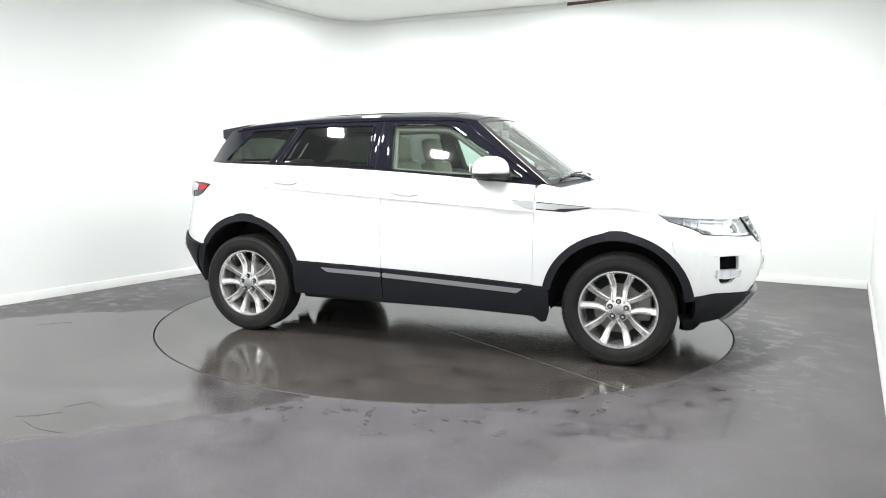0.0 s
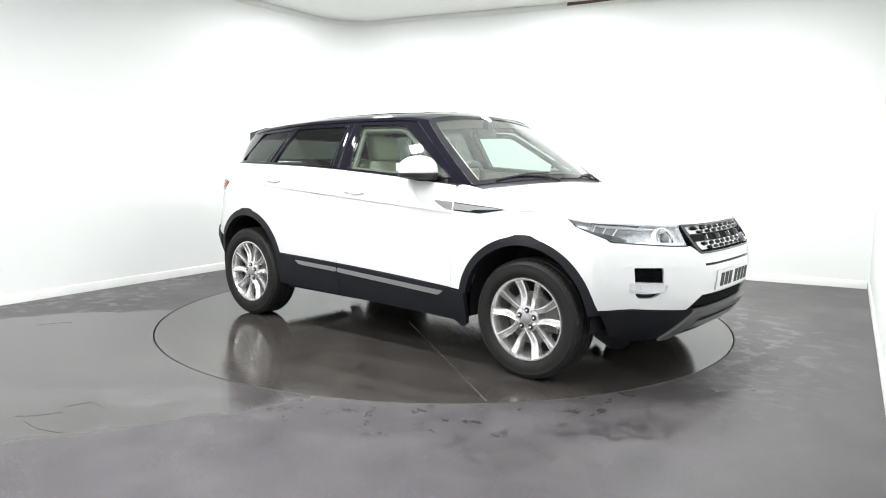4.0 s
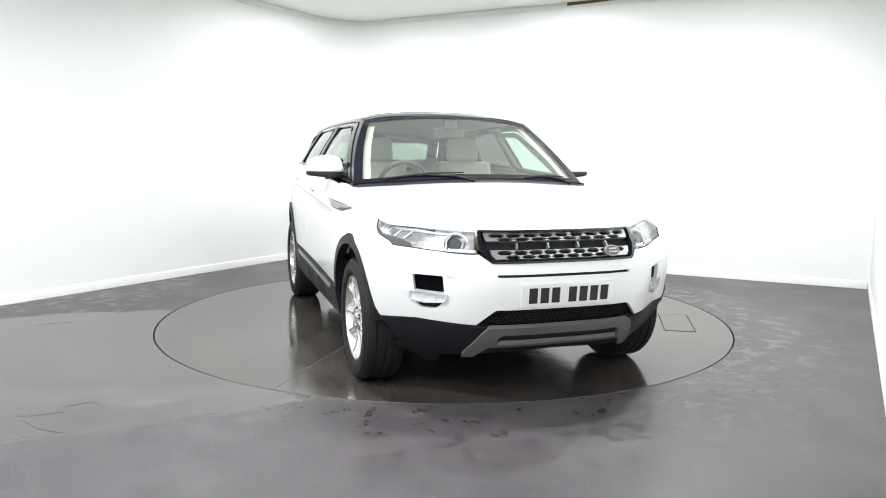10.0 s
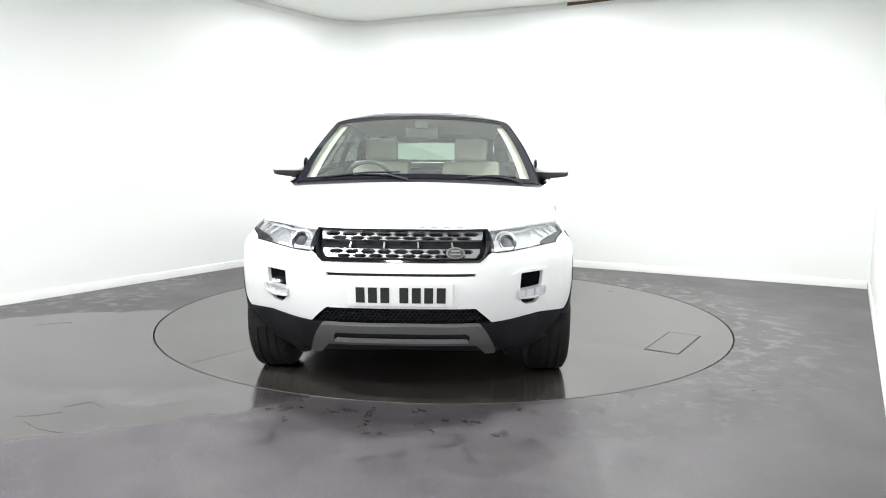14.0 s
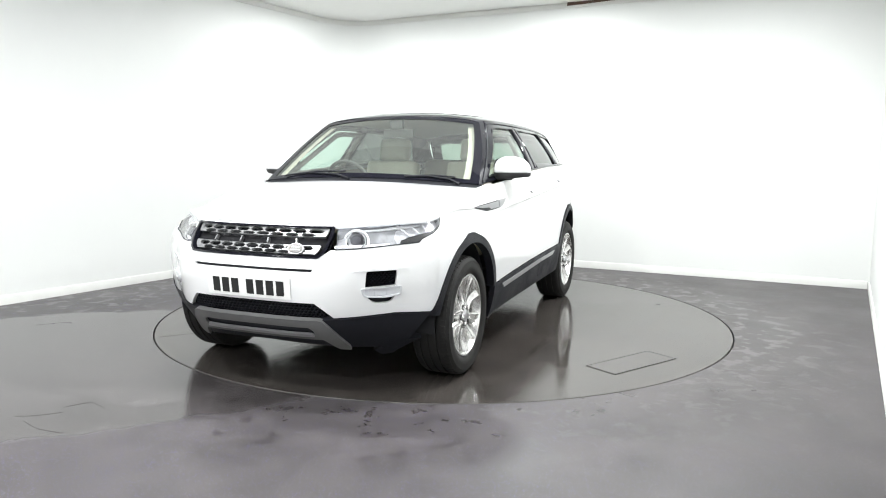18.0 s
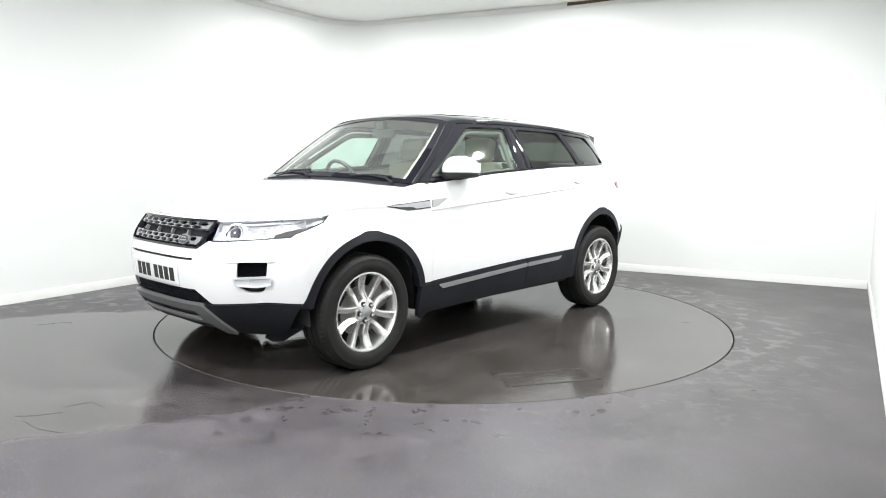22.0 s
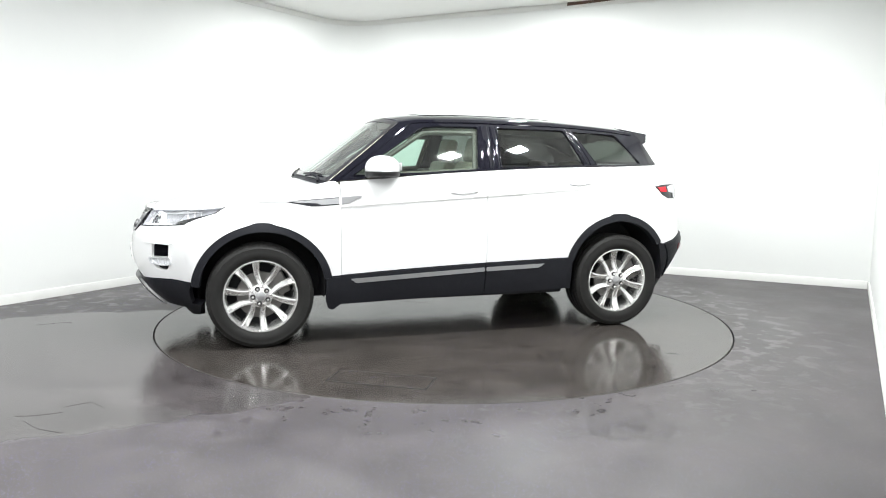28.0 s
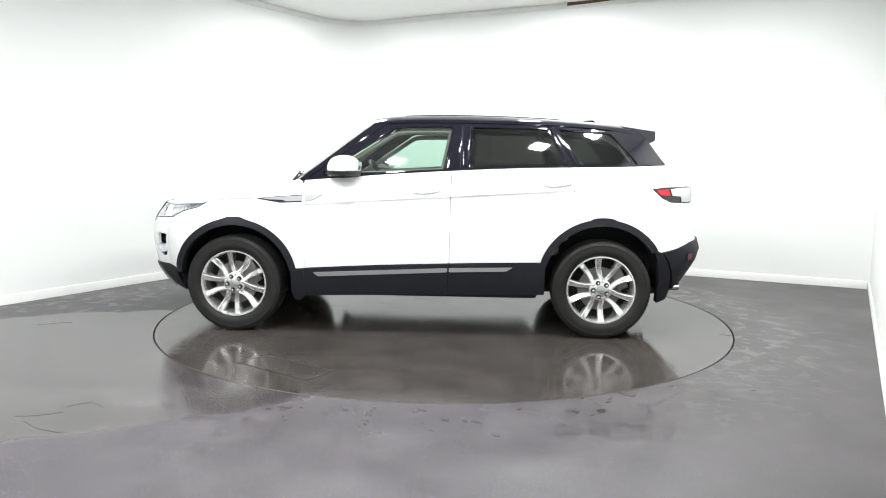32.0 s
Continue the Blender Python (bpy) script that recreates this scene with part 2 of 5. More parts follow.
def box(sx, sy, sz, at=(0, 0, 0), bevel=0.0, seg=2, turn=None):
    bm = bmesh.new()
    bmesh.ops.create_cube(bm, size=1.0)
    for v in bm.verts:
        v.co = Vector((v.co.x * sx, v.co.y * sy, v.co.z * sz))
    if bevel:
        bmesh.ops.bevel(bm, geom=bm.edges[:], offset=bevel, segments=seg, profile=0.6, affect="EDGES")
    if turn is not None:
        bm.transform(turn)
    bmesh.ops.translate(bm, verts=bm.verts, vec=at)
    return bm


def join(*parts):
    out = bmesh.new()
    for b in parts:
        me = bpy.data.meshes.new("tmp")
        b.to_mesh(me)
        b.free()
        out.from_mesh(me)
        bpy.data.meshes.remove(me)
    return out


def revolve(profile, n=48, axis="Y"):
    """Turns (radius, along) pairs about an axis through the origin."""
    bm = bmesh.new()
    rings = []
    for k in range(n):
        a = 2 * math.pi * k / n
        rings.append([bm.verts.new((r * math.cos(a), h, r * math.sin(a)) if axis == "Y" else (r * math.cos(a), r * math.sin(a), h)) for r, h in profile])
    for k in range(n):
        p, q = rings[k], rings[(k + 1) % n]
        for i in range(len(profile) - 1):
            bm.faces.new((p[i], p[i + 1], q[i + 1], q[i]))
    bmesh.ops.remove_doubles(bm, verts=bm.verts, dist=1e-6)
    bmesh.ops.recalc_face_normals(bm, faces=bm.faces)
    return bm


def tube(points, radius, n=8, flat=1.0):
    """A round bar through points, with closed ends."""
    bm = bmesh.new()
    pts = [Vector(p) for p in points]
    rings = []
    for i, p in enumerate(pts):
        d = (pts[min(i + 1, len(pts) - 1)] - pts[max(i - 1, 0)]).normalized()
        side = d.cross(Vector((0, 0, 1)))
        side = side.normalized() if side.length > 1e-4 else Vector((1, 0, 0))
        up = side.cross(d)
        r = radius[i] if isinstance(radius, (list, tuple)) else radius
        rings.append([bm.verts.new(p + (side * math.cos(a) + up * math.sin(a) * flat) * r) for a in [2 * math.pi * k / n for k in range(n)]])
    for a, b in zip(rings, rings[1:]):
        for k in range(n):
            bm.faces.new((a[k], a[(k + 1) % n], b[(k + 1) % n], b[k]))
    bm.faces.new(rings[0])
    bm.faces.new(rings[-1])
    bmesh.ops.recalc_face_normals(bm, faces=bm.faces)
    return bm


def smooth_curve(xs, ys):
    """A gliding line through a few points."""
    xs, ys = np.array(xs, float), np.array(ys, float)
    m = np.gradient(ys, xs)

    def f(x):
        x = np.clip(x, xs[0], xs[-1])
        i = np.clip(np.searchsorted(xs, x) - 1, 0, len(xs) - 2)
        h = xs[i + 1] - xs[i]
        t = (x - xs[i]) / h
        return float((2 * t**3 - 3 * t**2 + 1) * ys[i] + (t**3 - 2 * t**2 + t) * h * m[i] + (-2 * t**3 + 3 * t**2) * ys[i + 1] + (t**3 - t**2) * h * m[i + 1])

    return f


def sheet(loops, place, step=(0.07, 0.07), fold=0.014, cuts=()):
    """A panel: flat outline and holes, cut into small cells, laid onto a curved surface by place(u, w, depth) and folded in at its edges."""
    bm = bmesh.new()
    edges = []
    for loop in loops:
        vs = [bm.verts.new((a, b, 0)) for a, b in loop]
        edges += [bm.edges.new((vs[i], vs[(i + 1) % len(vs)])) for i in range(len(vs))]
    if len(loops) == 1:
        bm.faces.new(bm.verts)
    else:
        bmesh.ops.triangle_fill(bm, use_beauty=True, use_dissolve=False, edges=edges)
    for axis in (0, 1):
        lo = min(v.co[axis] for v in bm.verts)
        hi = max(v.co[axis] for v in bm.verts)
        n = max(1, int(round((hi - lo) / step[axis])))
        for k in range(1, n):
            co, no = [0, 0, 0], [0, 0, 0]
            co[axis], no[axis] = lo + (hi - lo) * k / n, 1
            bmesh.ops.bisect_plane(bm, geom=bm.verts[:] + bm.edges[:] + bm.faces[:], dist=1e-5, plane_co=co, plane_no=no)
    for co, no in cuts:
        bmesh.ops.bisect_plane(bm, geom=bm.verts[:] + bm.edges[:] + bm.faces[:], dist=1e-5, plane_co=co, plane_no=no)
    if len(loops) > 1:
        slant = [e for e in bm.edges if len(e.link_faces) == 2 and min(abs(e.verts[0].co.x - e.verts[1].co.x), abs(e.verts[0].co.y - e.verts[1].co.y)) > 1e-4]
        bmesh.ops.dissolve_edges(bm, edges=slant, use_verts=False)
    flat = {v: (v.co.x, v.co.y) for v in bm.verts}
    rim = [e for e in bm.edges if len(e.link_faces) == 1]
    faces = bm.faces[:]
    lower = {}
    for e in rim:
        for v in e.verts:
            if v not in lower:
                lower[v] = bm.verts.new((v.co.x, v.co.y, -1))
    for e in rim:
        a, b = e.verts
        if fold:
            bm.faces.new((a, b, lower[b], lower[a]))
    for v, w in lower.items():
        w.co = place(*flat[v], -fold)
    if not fold:
        bmesh.ops.delete(bm, geom=list(lower.values()), context="VERTS")
    for v, (a, b) in flat.items():
        v.co = place(a, b, 0.0)
    bmesh.ops.recalc_face_normals(bm, faces=bm.faces)
    return bm


def outward(bm, centre):
    """Turns the faces so that most look away from the centre."""
    c = Vector(centre)
    bm.normal_update()
    if sum(f.normal.dot(f.calc_center_median() - c) * f.calc_area() for f in bm.faces) < 0:
        bmesh.ops.reverse_faces(bm, faces=bm.faces)
    return bm


def arc(cx, cz, r, a0, a1, n=24, rz=None):
    return [(cx + r * math.cos(radians(a0 + (a1 - a0) * k / n)), cz + (rz or r) * math.sin(radians(a0 + (a1 - a0) * k / n))) for k in range(n + 1)]


def rounded(loop, r, n=4):
    """The outline with its corners rounded off."""
    out = []
    k = len(loop)
    for i in range(k):
        p, a, b = Vector(loop[i]), Vector(loop[i - 1]), Vector(loop[(i + 1) % k])
        rr = r[i] if isinstance(r, (list, tuple)) else r
        da, db = (a - p), (b - p)
        q = min(rr, da.length * 0.45, db.length * 0.45)
        p0, p1 = p + da.normalized() * q, p + db.normalized() * q
        for j in range(n + 1):
            t = j / n
            out.append(tuple((1 - t) ** 2 * p0 + 2 * t * (1 - t) * p + t * t * p1))
    return out


def inset(loop, d):
    """The outline drawn in by d."""
    k = len(loop)
    area = sum(loop[i][0] * loop[(i + 1) % k][1] - loop[(i + 1) % k][0] * loop[i][1] for i in range(k))
    sgn = 1.0 if area > 0 else -1.0
    out = []
    for i in range(k):
        p, a, b = Vector(loop[i]), Vector(loop[i - 1]), Vector(loop[(i + 1) % k])
        e0, e1 = (p - a).normalized(), (b - p).normalized()
        n = Vector((-e0.y - e1.y, e0.x + e1.x)) * sgn
        n = n.normalized() if n.length > 1e-6 else Vector((0, 0))
        c = max(0.5, n.dot(Vector((-e0.y, e0.x)) * sgn))
        out.append(tuple(p + n * d / c))
    return out


# ---- room ----
def wall_between(name, a, b, thick=0.14, out=1.0, h0=0.0, h1=3.25, mat=M_WALL):
    d = (b - a).normalized()
    n = Vector((-d.y, d.x)) * out
    bm = bmesh.new()
    pts = [a, b, b + n * thick, a + n * thick]
    lo = [bm.verts.new((p.x, p.y, h0)) for p in pts]
    hi = [bm.verts.new((p.x, p.y, h1)) for p in pts]
    bm.faces.new(lo)
    bm.faces.new(hi)
    for i in range(4):
        bm.faces.new((lo[i], lo[(i + 1) % 4], hi[(i + 1) % 4], hi[i]))
    bmesh.ops.recalc_face_normals(bm, faces=bm.faces)
    return tagged(finish(name, bm, mat), kind="structure")


D_L = (CORNER - NEAR_L).normalized()
D_B = (CORNER_R - CORNER).normalized()
RND = 0.55
C_L = CORNER - D_L * RND
C_B = CORNER + D_B * RND


def corner_points(n=14, off=0.0):
    """The rounded corner of the backdrop, from the left wall to the back wall."""
    pts = []
    for k in range(n + 1):
        t = k / n
        p = (1 - t) ** 2 * C_L + 2 * t * (1 - t) * CORNER + t * t * C_B
        d = (2 * (1 - t) * (CORNER - C_L) + 2 * t * (C_B - CORNER)).normalized()
        pts.append(p + Vector((-d.y, d.x)) * off)
    return pts


wall_between("wall_left", NEAR_L, C_L)
wall_between("wall_back", C_B, CORNER_R)
wall_between("wall_right", CORNER_R, NEAR_R)
wall_between("wall_near", NEAR_R, NEAR_L, mat=M_NEAR)


def strip_along(name, path, profile, mat, **tags):
    """Sweeps a profile of (inward, height) along a plan path whose room side is on its right."""
    bm = bmesh.new()
    rows = []
    for i, p in enumerate(path):
        d = (path[min(i + 1, len(path) - 1)] - path[max(i - 1, 0)]).normalized()
        n = Vector((d.y, -d.x))
        rows.append([bm.verts.new((p.x + n.x * a, p.y + n.y * a, h)) for a, h in profile])
    k = len(profile)
    for a, b in zip(rows, rows[1:]):
        for i in range(k):
            bm.faces.new((a[i], a[(i + 1) % k], b[(i + 1) % k], b[i]))
    bm.faces.new(rows[0])
    bm.faces.new(rows[-1])
    bmesh.ops.recalc_face_normals(bm, faces=bm.faces)
    return tagged(finish(name, bm, mat), **tags)


strip_along("wall_corner", corner_points(), [(0.0, 0.0), (0.0, 3.25), (-0.14, 3.25), (-0.14, 0.0)], M_WALL, kind="structure")

BACK_PATH = [NEAR_L + D_L * 0.03] + corner_points() + [CORNER_R - D_B * 0.02]
D_R = (NEAR_R - CORNER_R).normalized()
SKIRT = [(0.0, 0.0), (0.012, 0.0), (0.012, 0.072), (0.008, 0.079), (0.0, 0.080)]
strip_along("baseboard", BACK_PATH, SKIRT, M_TRIM, kind="structure")
strip_along("baseboard", [CORNER_R + D_R * 0.02, NEAR_R - D_R * 0.05], SKIRT, M_TRIM, kind="structure")
# sheet edge along the top of the backdrop
strip_along("trim", BACK_PATH, [(0.0, 3.0), (0.012, 3.0), (0.016, 3.012), (0.006, 3.055), (0.0, 3.06)], M_TRIM, kind="structure")

# pale ceiling over the backdrop; its unseen near part is darkened for the glass reflections
for name, mat, keep in (("ceiling", M_CEIL, -1), ("ceiling_near", M_LOFT, 1)):
    bm = bmesh.new()
    vs = [bm.verts.new((p.x, p.y, z)) for z in (WALL_H, WALL_H + 0.12) for p in [NEAR_L] + corner_points() + [CORNER_R, NEAR_R]]
    n = len(vs) // 2
    bm.faces.new(vs[:n][::-1])
    bm.faces.new(vs[n:])
    bmesh.ops.bisect_plane(bm, geom=bm.verts[:] + bm.edges[:] + bm.faces[:], plane_co=(0, CEIL_SPLIT, 0), plane_no=(0.446, 0.895, 0), clear_outer=keep > 0, clear_inner=keep < 0)
    tagged(finish(name, bm, mat, smooth=5), kind="structure")

# floor with a round opening for the turntable
RING = 2.236
bm = bmesh.new()
outer = [bm.verts.new((p.x, p.y, 0)) for p in [NEAR_L] + corner_points() + [CORNER_R, NEAR_R]]
inner = [bm.verts.new(((RING + 0.004) * math.cos(2 * math.pi * k / 128), (RING + 0.004) * math.sin(2 * math.pi * k / 128), 0)) for k in range(128)]
ed = [bm.edges.new((l[i], l[(i + 1) % len(l)])) for l in (outer, inner) for i in range(len(l))]
bmesh.ops.triangle_fill(bm, use_beauty=True, use_dissolve=False, edges=ed)
bmesh.ops.remove_doubles(bm, verts=bm.verts, dist=1e-5)
bmesh.ops.recalc_face_normals(bm, faces=bm.faces)
for f in bm.faces:
    if abs(f.normal.z) > 0.9 and f.normal.z < 0:
        f.normal_flip()
floor = tagged(finish("floor", bm, M_FLOOR, smooth=20), kind="structure")
bm = revolve([(RING + 0.0035, -0.0005), (RING + 0.0045, -0.045), (0.0, -0.045)], 128, "Z")
tagged(finish("floor_pit", bm, M_GAP), kind="structure")

# turntable with a hatch cover let into its deck
table = tagged(new("turntable"), "round dark vinyl vehicle turntable flush with the floor", "turntable")
bm = revolve([(0.0, 0.0), (1.0, 0.0), (RING - 0.009, 0.0)], 128, "Z")
part("deck", bm, M_TABLE, table, smooth=30)
bm = revolve([(RING - 0.009, 0.0), (RING - 0.006, -0.003), (RING - 0.006, -0.035)], 128, "Z")
part("edge_ring", bm, M_EDGE, table, "worn metal edge")
hatch = part("hatch_cover", box(0.585, 0.215, 0.004, (0, 0, 0.0), 0.001, 1), M_TABLE, table, "flush rectangular cover")
hatch.matrix_basis = pose(0.871, 1.640, 0.0005, 0, 0, 148.8)
for sx, sy, ax, ay in ((0.605, 0.007, 0, 0.112), (0.605, 0.007, 0, -0.112), (0.007, 0.215, 0.298, 0), (0.007, 0.215, -0.298, 0)):
    j = part("hatch_joint", box(sx, sy, 0.003, (ax, ay, 0)), M_GAP, hatch)

# a welded seam in the deck's vinyl and two short cuts near its rim
M_SEAM = grain(material("seam_weld", (0.066, 0.060, 0.054), 0.35), (0.066, 0.060, 0.054), 0.25, 18.0, (0.25, 0.5))
seam = part("seam", box(1.90, 0.009, 0.0014, bevel=0.0004, seg=1), M_SEAM, table, "pale welded seam")
seam.matrix_basis = pose(0.79, -0.985, 0.0002, 0, 0, -35.2)
for x, y, turn, length in ((-2.115, 0.555, 152.0, 0.10), (-1.102, 1.597, 145.0, 0.075)):
    cut = part("cut", box(length, 0.008, 0.0012, bevel=0.0003, seg=1), M_GAP, table)
    cut.matrix_basis = pose(x, y, 0.0003, 0, 0, turn)


# ---- ceiling lights, with the added fill panels ----
def ceiling_or_fill_light(x, y):
    lamp = tagged(new("ceiling_or_fill_light"), "square white LED panel on the ceiling, reflected in the windows or added as fill", "ceiling light", "ceiling panel lights")
    part("diffuser", box(PANEL_SIZE, PANEL_SIZE, 0.006, (0, 0, -0.012)), M_DIFF, lamp, "glowing white diffuser")
    h = PANEL_SIZE / 2 + 0.015
    rails = [box(2 * h + 0.03, 0.03, 0.024, (0, s * h, -0.012), 0.003) for s in (-1, 1)] + [box(0.03, 2 * h - 0.03, 0.024, (s * h, 0, -0.012), 0.003) for s in (-1, 1)]
    part("frame", join(*rails), M_TRIM, lamp)
    lamp.matrix_world = pose(x, y, WALL_H - 0.001, 0, 0, ROOM_TURN)
    return lamp


M_DIFF = glow("panel_diffuser", (1.0, 1.0, 0.98), 6.0)
for px, py in PANELS_AND_FILL:
    ceiling_or_fill_light(px, py)


# dark timber end showing where the ceiling meets the back wall
bm = bmesh.new()
a, b = Vector((1.40, 2.735)), Vector((2.02, 2.425))
nrm = Vector((D_B.y, -D_B.x)) * 0.02
front = [bm.verts.new((p.x, p.y, z)) for p, z in ((a, 3.026), (b, 3.050), (b, 3.064), (a, 3.064))]
back = [bm.verts.new((v.co.x + nrm.x, v.co.y + nrm.y, v.co.z)) for v in front]
bm.faces.new(front)
bm.faces.new(back[::-1])
for i in range(4):
    bm.faces.new((front[i], back[i], back[(i + 1) % 4], front[(i + 1) % 4]))
bmesh.ops.recalc_face_normals(bm, faces=bm.faces)
tagged(finish("ceiling_batten", bm, grain(material("brown_timber", (0.09, 0.05, 0.035), 0.6), (0.09, 0.05, 0.035), 0.3, 25.0)), "short dark brown timber batten under the ceiling edge", "batten")


M_MARK = material("dull_scuff", (0.046, 0.042, 0.041), 0.20)
# old marks on the floor: a scuff and the faint outline of a cover
def floor_mark(points, w=0.008, name="floor_mark"):
    bm = bmesh.new()
    for p, q in zip(points, points[1:]):
        p, q = Vector(p), Vector(q)
        d = (q - p).normalized()
        n = Vector((-d.y, d.x)) * w / 2
        vs = [bm.verts.new((v.x, v.y, z)) for z in (0.0, 0.0012) for v in (p - n, q - n, q + n, p + n)]
        for f in ((4, 5, 6, 7), (0, 1, 5, 4), (1, 2, 6, 5), (2, 3, 7, 6), (3, 0, 4, 7)):
            bm.faces.new([vs[i] for i in f])
    bmesh.ops.recalc_face_normals(bm, faces=bm.faces)
    return tagged(finish(name, bm, M_MARK), kind="structure")


floor_mark([(-3.08, -0.55), (-2.93, -0.46), (-2.86, -0.45)], 0.008)
floor_mark([(-2.10, -2.46), (-2.01, -2.45), (-1.90, -2.40)], 0.012)
floor_mark([(-2.02, -2.52), (-1.90, -2.62), (-1.76, -2.67)], 0.012)
floor_mark([(-1.93, -2.32), (-1.83, -2.24), (-1.73, -2.32)], 0.012)


# ---- the car: x forward, y to its left, origin on the ground midway between the axles ----
car = tagged(new("car"), "white five-door compact SUV with black roof on the turntable", "car")

# girth of the lower body by height, nose and tail by height
W_Z = smooth_curve([0.2, 0.3, 0.42, 0.55, 0.7, 0.85, 0.97, 1.05, 1.15, 1.25], [0.86, 0.905, 0.930, 0.942, 0.947, 0.942, 0.927, 0.916, 0.885, 0.865])
F_Z = smooth_curve([0.2, 0.3, 0.45, 0.55, 0.65, 0.75, 0.85, 0.93, 1.0], [1.94, 2.055, 2.16, 2.185, 2.195, 2.18, 2.13, 2.08, 2.02])
R_Z = smooth_curve([0.2, 0.35, 0.5, 0.62, 0.7, 0.9, 1.08, 1.25], [-1.90, -1.975, -2.07, -2.122, -2.10, -2.06, -2.05, -1.93])
XF, XR = 0.75, -0.80
# plan of the nose and tail: shares of length and girth from the middle to the flank
_k = np.linspace(0, 1, 11)
_dense = np.linspace(0, 1, 600)
_px = smooth_curve(_k, [1.0, 0.999, 0.992, 0.972, 0.930, 0.868, 0.795, 0.73, 0.66, 0.35, 0.0])
_py = smooth_curve(_k, [0.0, 0.15, 0.30, 0.43, 0.555, 0.665, 0.785, 0.908, 0.972, 0.997, 1.0])
_fx, _fy = np.array([_px(q) for q in _dense]), np.array([_py(q) for q in _dense])
_fl = np.concatenate([[0], np.cumsum(np.hypot(np.diff(_fx * 1.44), np.diff(_fy * 0.965)))])
_qx = smooth_curve(_k, [1.0, 1.0, 0.997, 0.988, 0.970, 0.935, 0.87, 0.76, 0.58, 0.30, 0.0])
_qy = smooth_curve(_k, [0.0, 0.16, 0.32, 0.47, 0.61, 0.72, 0.815, 0.90, 0.96, 0.993, 1.0])
_rx, _ry = np.array([_qx(q) for q in _dense]), np.array([_qy(q) for q in _dense])
_rl = np.concatenate([[0], np.cumsum(np.hypot(np.diff(_rx * 1.33), np.diff(_ry * 0.965)))])
VF, VR = float(_fl[-1]), float(_rl[-1])
VT = VF + (XF - XR) + VR


def taper(z):
    """The nose draws in towards the bonnet."""
    low = 0.055 * min(1.0, max(0.0, (z - 0.80) / 0.16)) * np.minimum(1.0, _fx / 0.5)
    return 1 - low - 0.055 * min(1.0, max(0.0, (z - 0.83) / 0.10)) * np.minimum(1.0, _fx / 0.6) ** 2


def crease(x):
    return 0.977 - 0.0605 * x


def ledge(x, z):
    """The fold that runs along the doors: the flank stands out a little above it."""
    if not -1.98 < x < 1.05:
        return 0.0
    h = z - crease(x)
    return 0.0 if h <= 0 else 0.008 * min(1.0, h / 0.014) * math.exp(-max(0.0, h - 0.014) / 0.07) * min(1.0, (1.05 - x) / 0.25)


def _body(v, z):
    sign = 1.0
    if v < 0:
        v, sign = -v, -1.0
    if v > VT:
        v, sign = 2 * VT - v, -sign
    w = W_Z(z)
    if v < VF:
        x = XF + (F_Z(z) - XF) * float(np.interp(v, _fl, _fx))
        y = w * float(np.interp(v, _fl, _fy * taper(z)))
    elif v < VF + XF - XR:
        x, y = XF - (v - VF), w
    else:
        u = VT - v
        x = XR + (R_Z(z) - XR) * float(np.interp(u, _rl, _rx))
        y = w * float(np.interp(u, _rl, _ry))
    return Vector((x, sign * (y + ledge(x, z)), z))


def body(v, z, d=0.0):
    """The lower body's skin: v runs round it from the nose, d lifts off the skin."""
    p = _body(v, z)
    if d:
        n = (_body(v + 0.004, z) - _body(v - 0.004, z)).cross(_body(v, z + 0.004) - _body(v, z - 0.004))
        p = p + n.normalized() * d
    return p


def bx(x, z):
    """v of the point of the flank at x."""
    if x > XF:
        return float(np.interp(-(x - XF) / (F_Z(z) - XF), -_fx, _fl))
    if x < XR:
        return VT - float(np.interp(-(x - XR) / (R_Z(z) - XR), -_rx, _rl))
    return VF + XF - x


def by(y, z):
    """v of the point of the nose at y."""
    return math.copysign(float(np.interp(abs(y) / W_Z(z), _fy * taper(z), _fl)), y)


def byr(y, z):
    return VT - float(np.interp(abs(y) / W_Z(z), _ry, _rl))


def lift(d0):
    return lambda v, z, d: body(v, z, d + d0)


def flank(loop):
    return [(bx(x, z), z) for x, z in loop]


def nose(loop):
    return [(by(y, z), z) for y, z in loop]


def line(p, q, n=6):
    return [(p[0] + (q[0] - p[0]) * k / n, p[1] + (q[1] - p[1]) * k / n) for k in range(n)]


BELT = smooth_curve([-1.85, -1.45, -1.06, -0.66, -0.26, 0.14, 0.55, 0.86], [1.234, 1.222, 1.214, 1.203, 1.184, 1.16, 1.128, 1.104])
SILL = smooth_curve([-0.95, -0.23, 0.335, 0.86], [0.549, 0.530, 0.507, 0.477])
SILL_LOW = smooth_curve([-0.95, 0.134, 0.86], [0.313, 0.292, 0.272])
FA, RA = (1.312, 0.40, 0.455, 0.428), (-1.33, 0.425, 0.450, 0.428)


def arch(wheel_arch, a0, a1, d=0.0, n=24):
    """A stretch of a wheel arch's edge, drawn in by d."""
    cx, cz, r, rz = wheel_arch
    return arc(cx, cz, r - d, a0, a1, n, rz - d)


EDGE_Z = smooth_curve([0.78, 0.84, 0.90, 0.95, 1.0, 1.14, 1.3, 1.45, 1.6, 1.7], [1.098, 1.07, 1.022, 1.003, 0.993, 0.986, 0.997, 0.981, 0.942, 0.928])


def along(f, x0, x1, n=10):
    return [(x0 + (x1 - x0) * k / n, f(x0 + (x1 - x0) * k / n)) for k in range(n + 1)]


# cuts along the fold of the flank, in the panel's flat outline
CREASE = [((VF + XF, 0.977 + d, 0), (-0.0605, 1, 0)) for d in (0.0, 0.014, 0.06)]
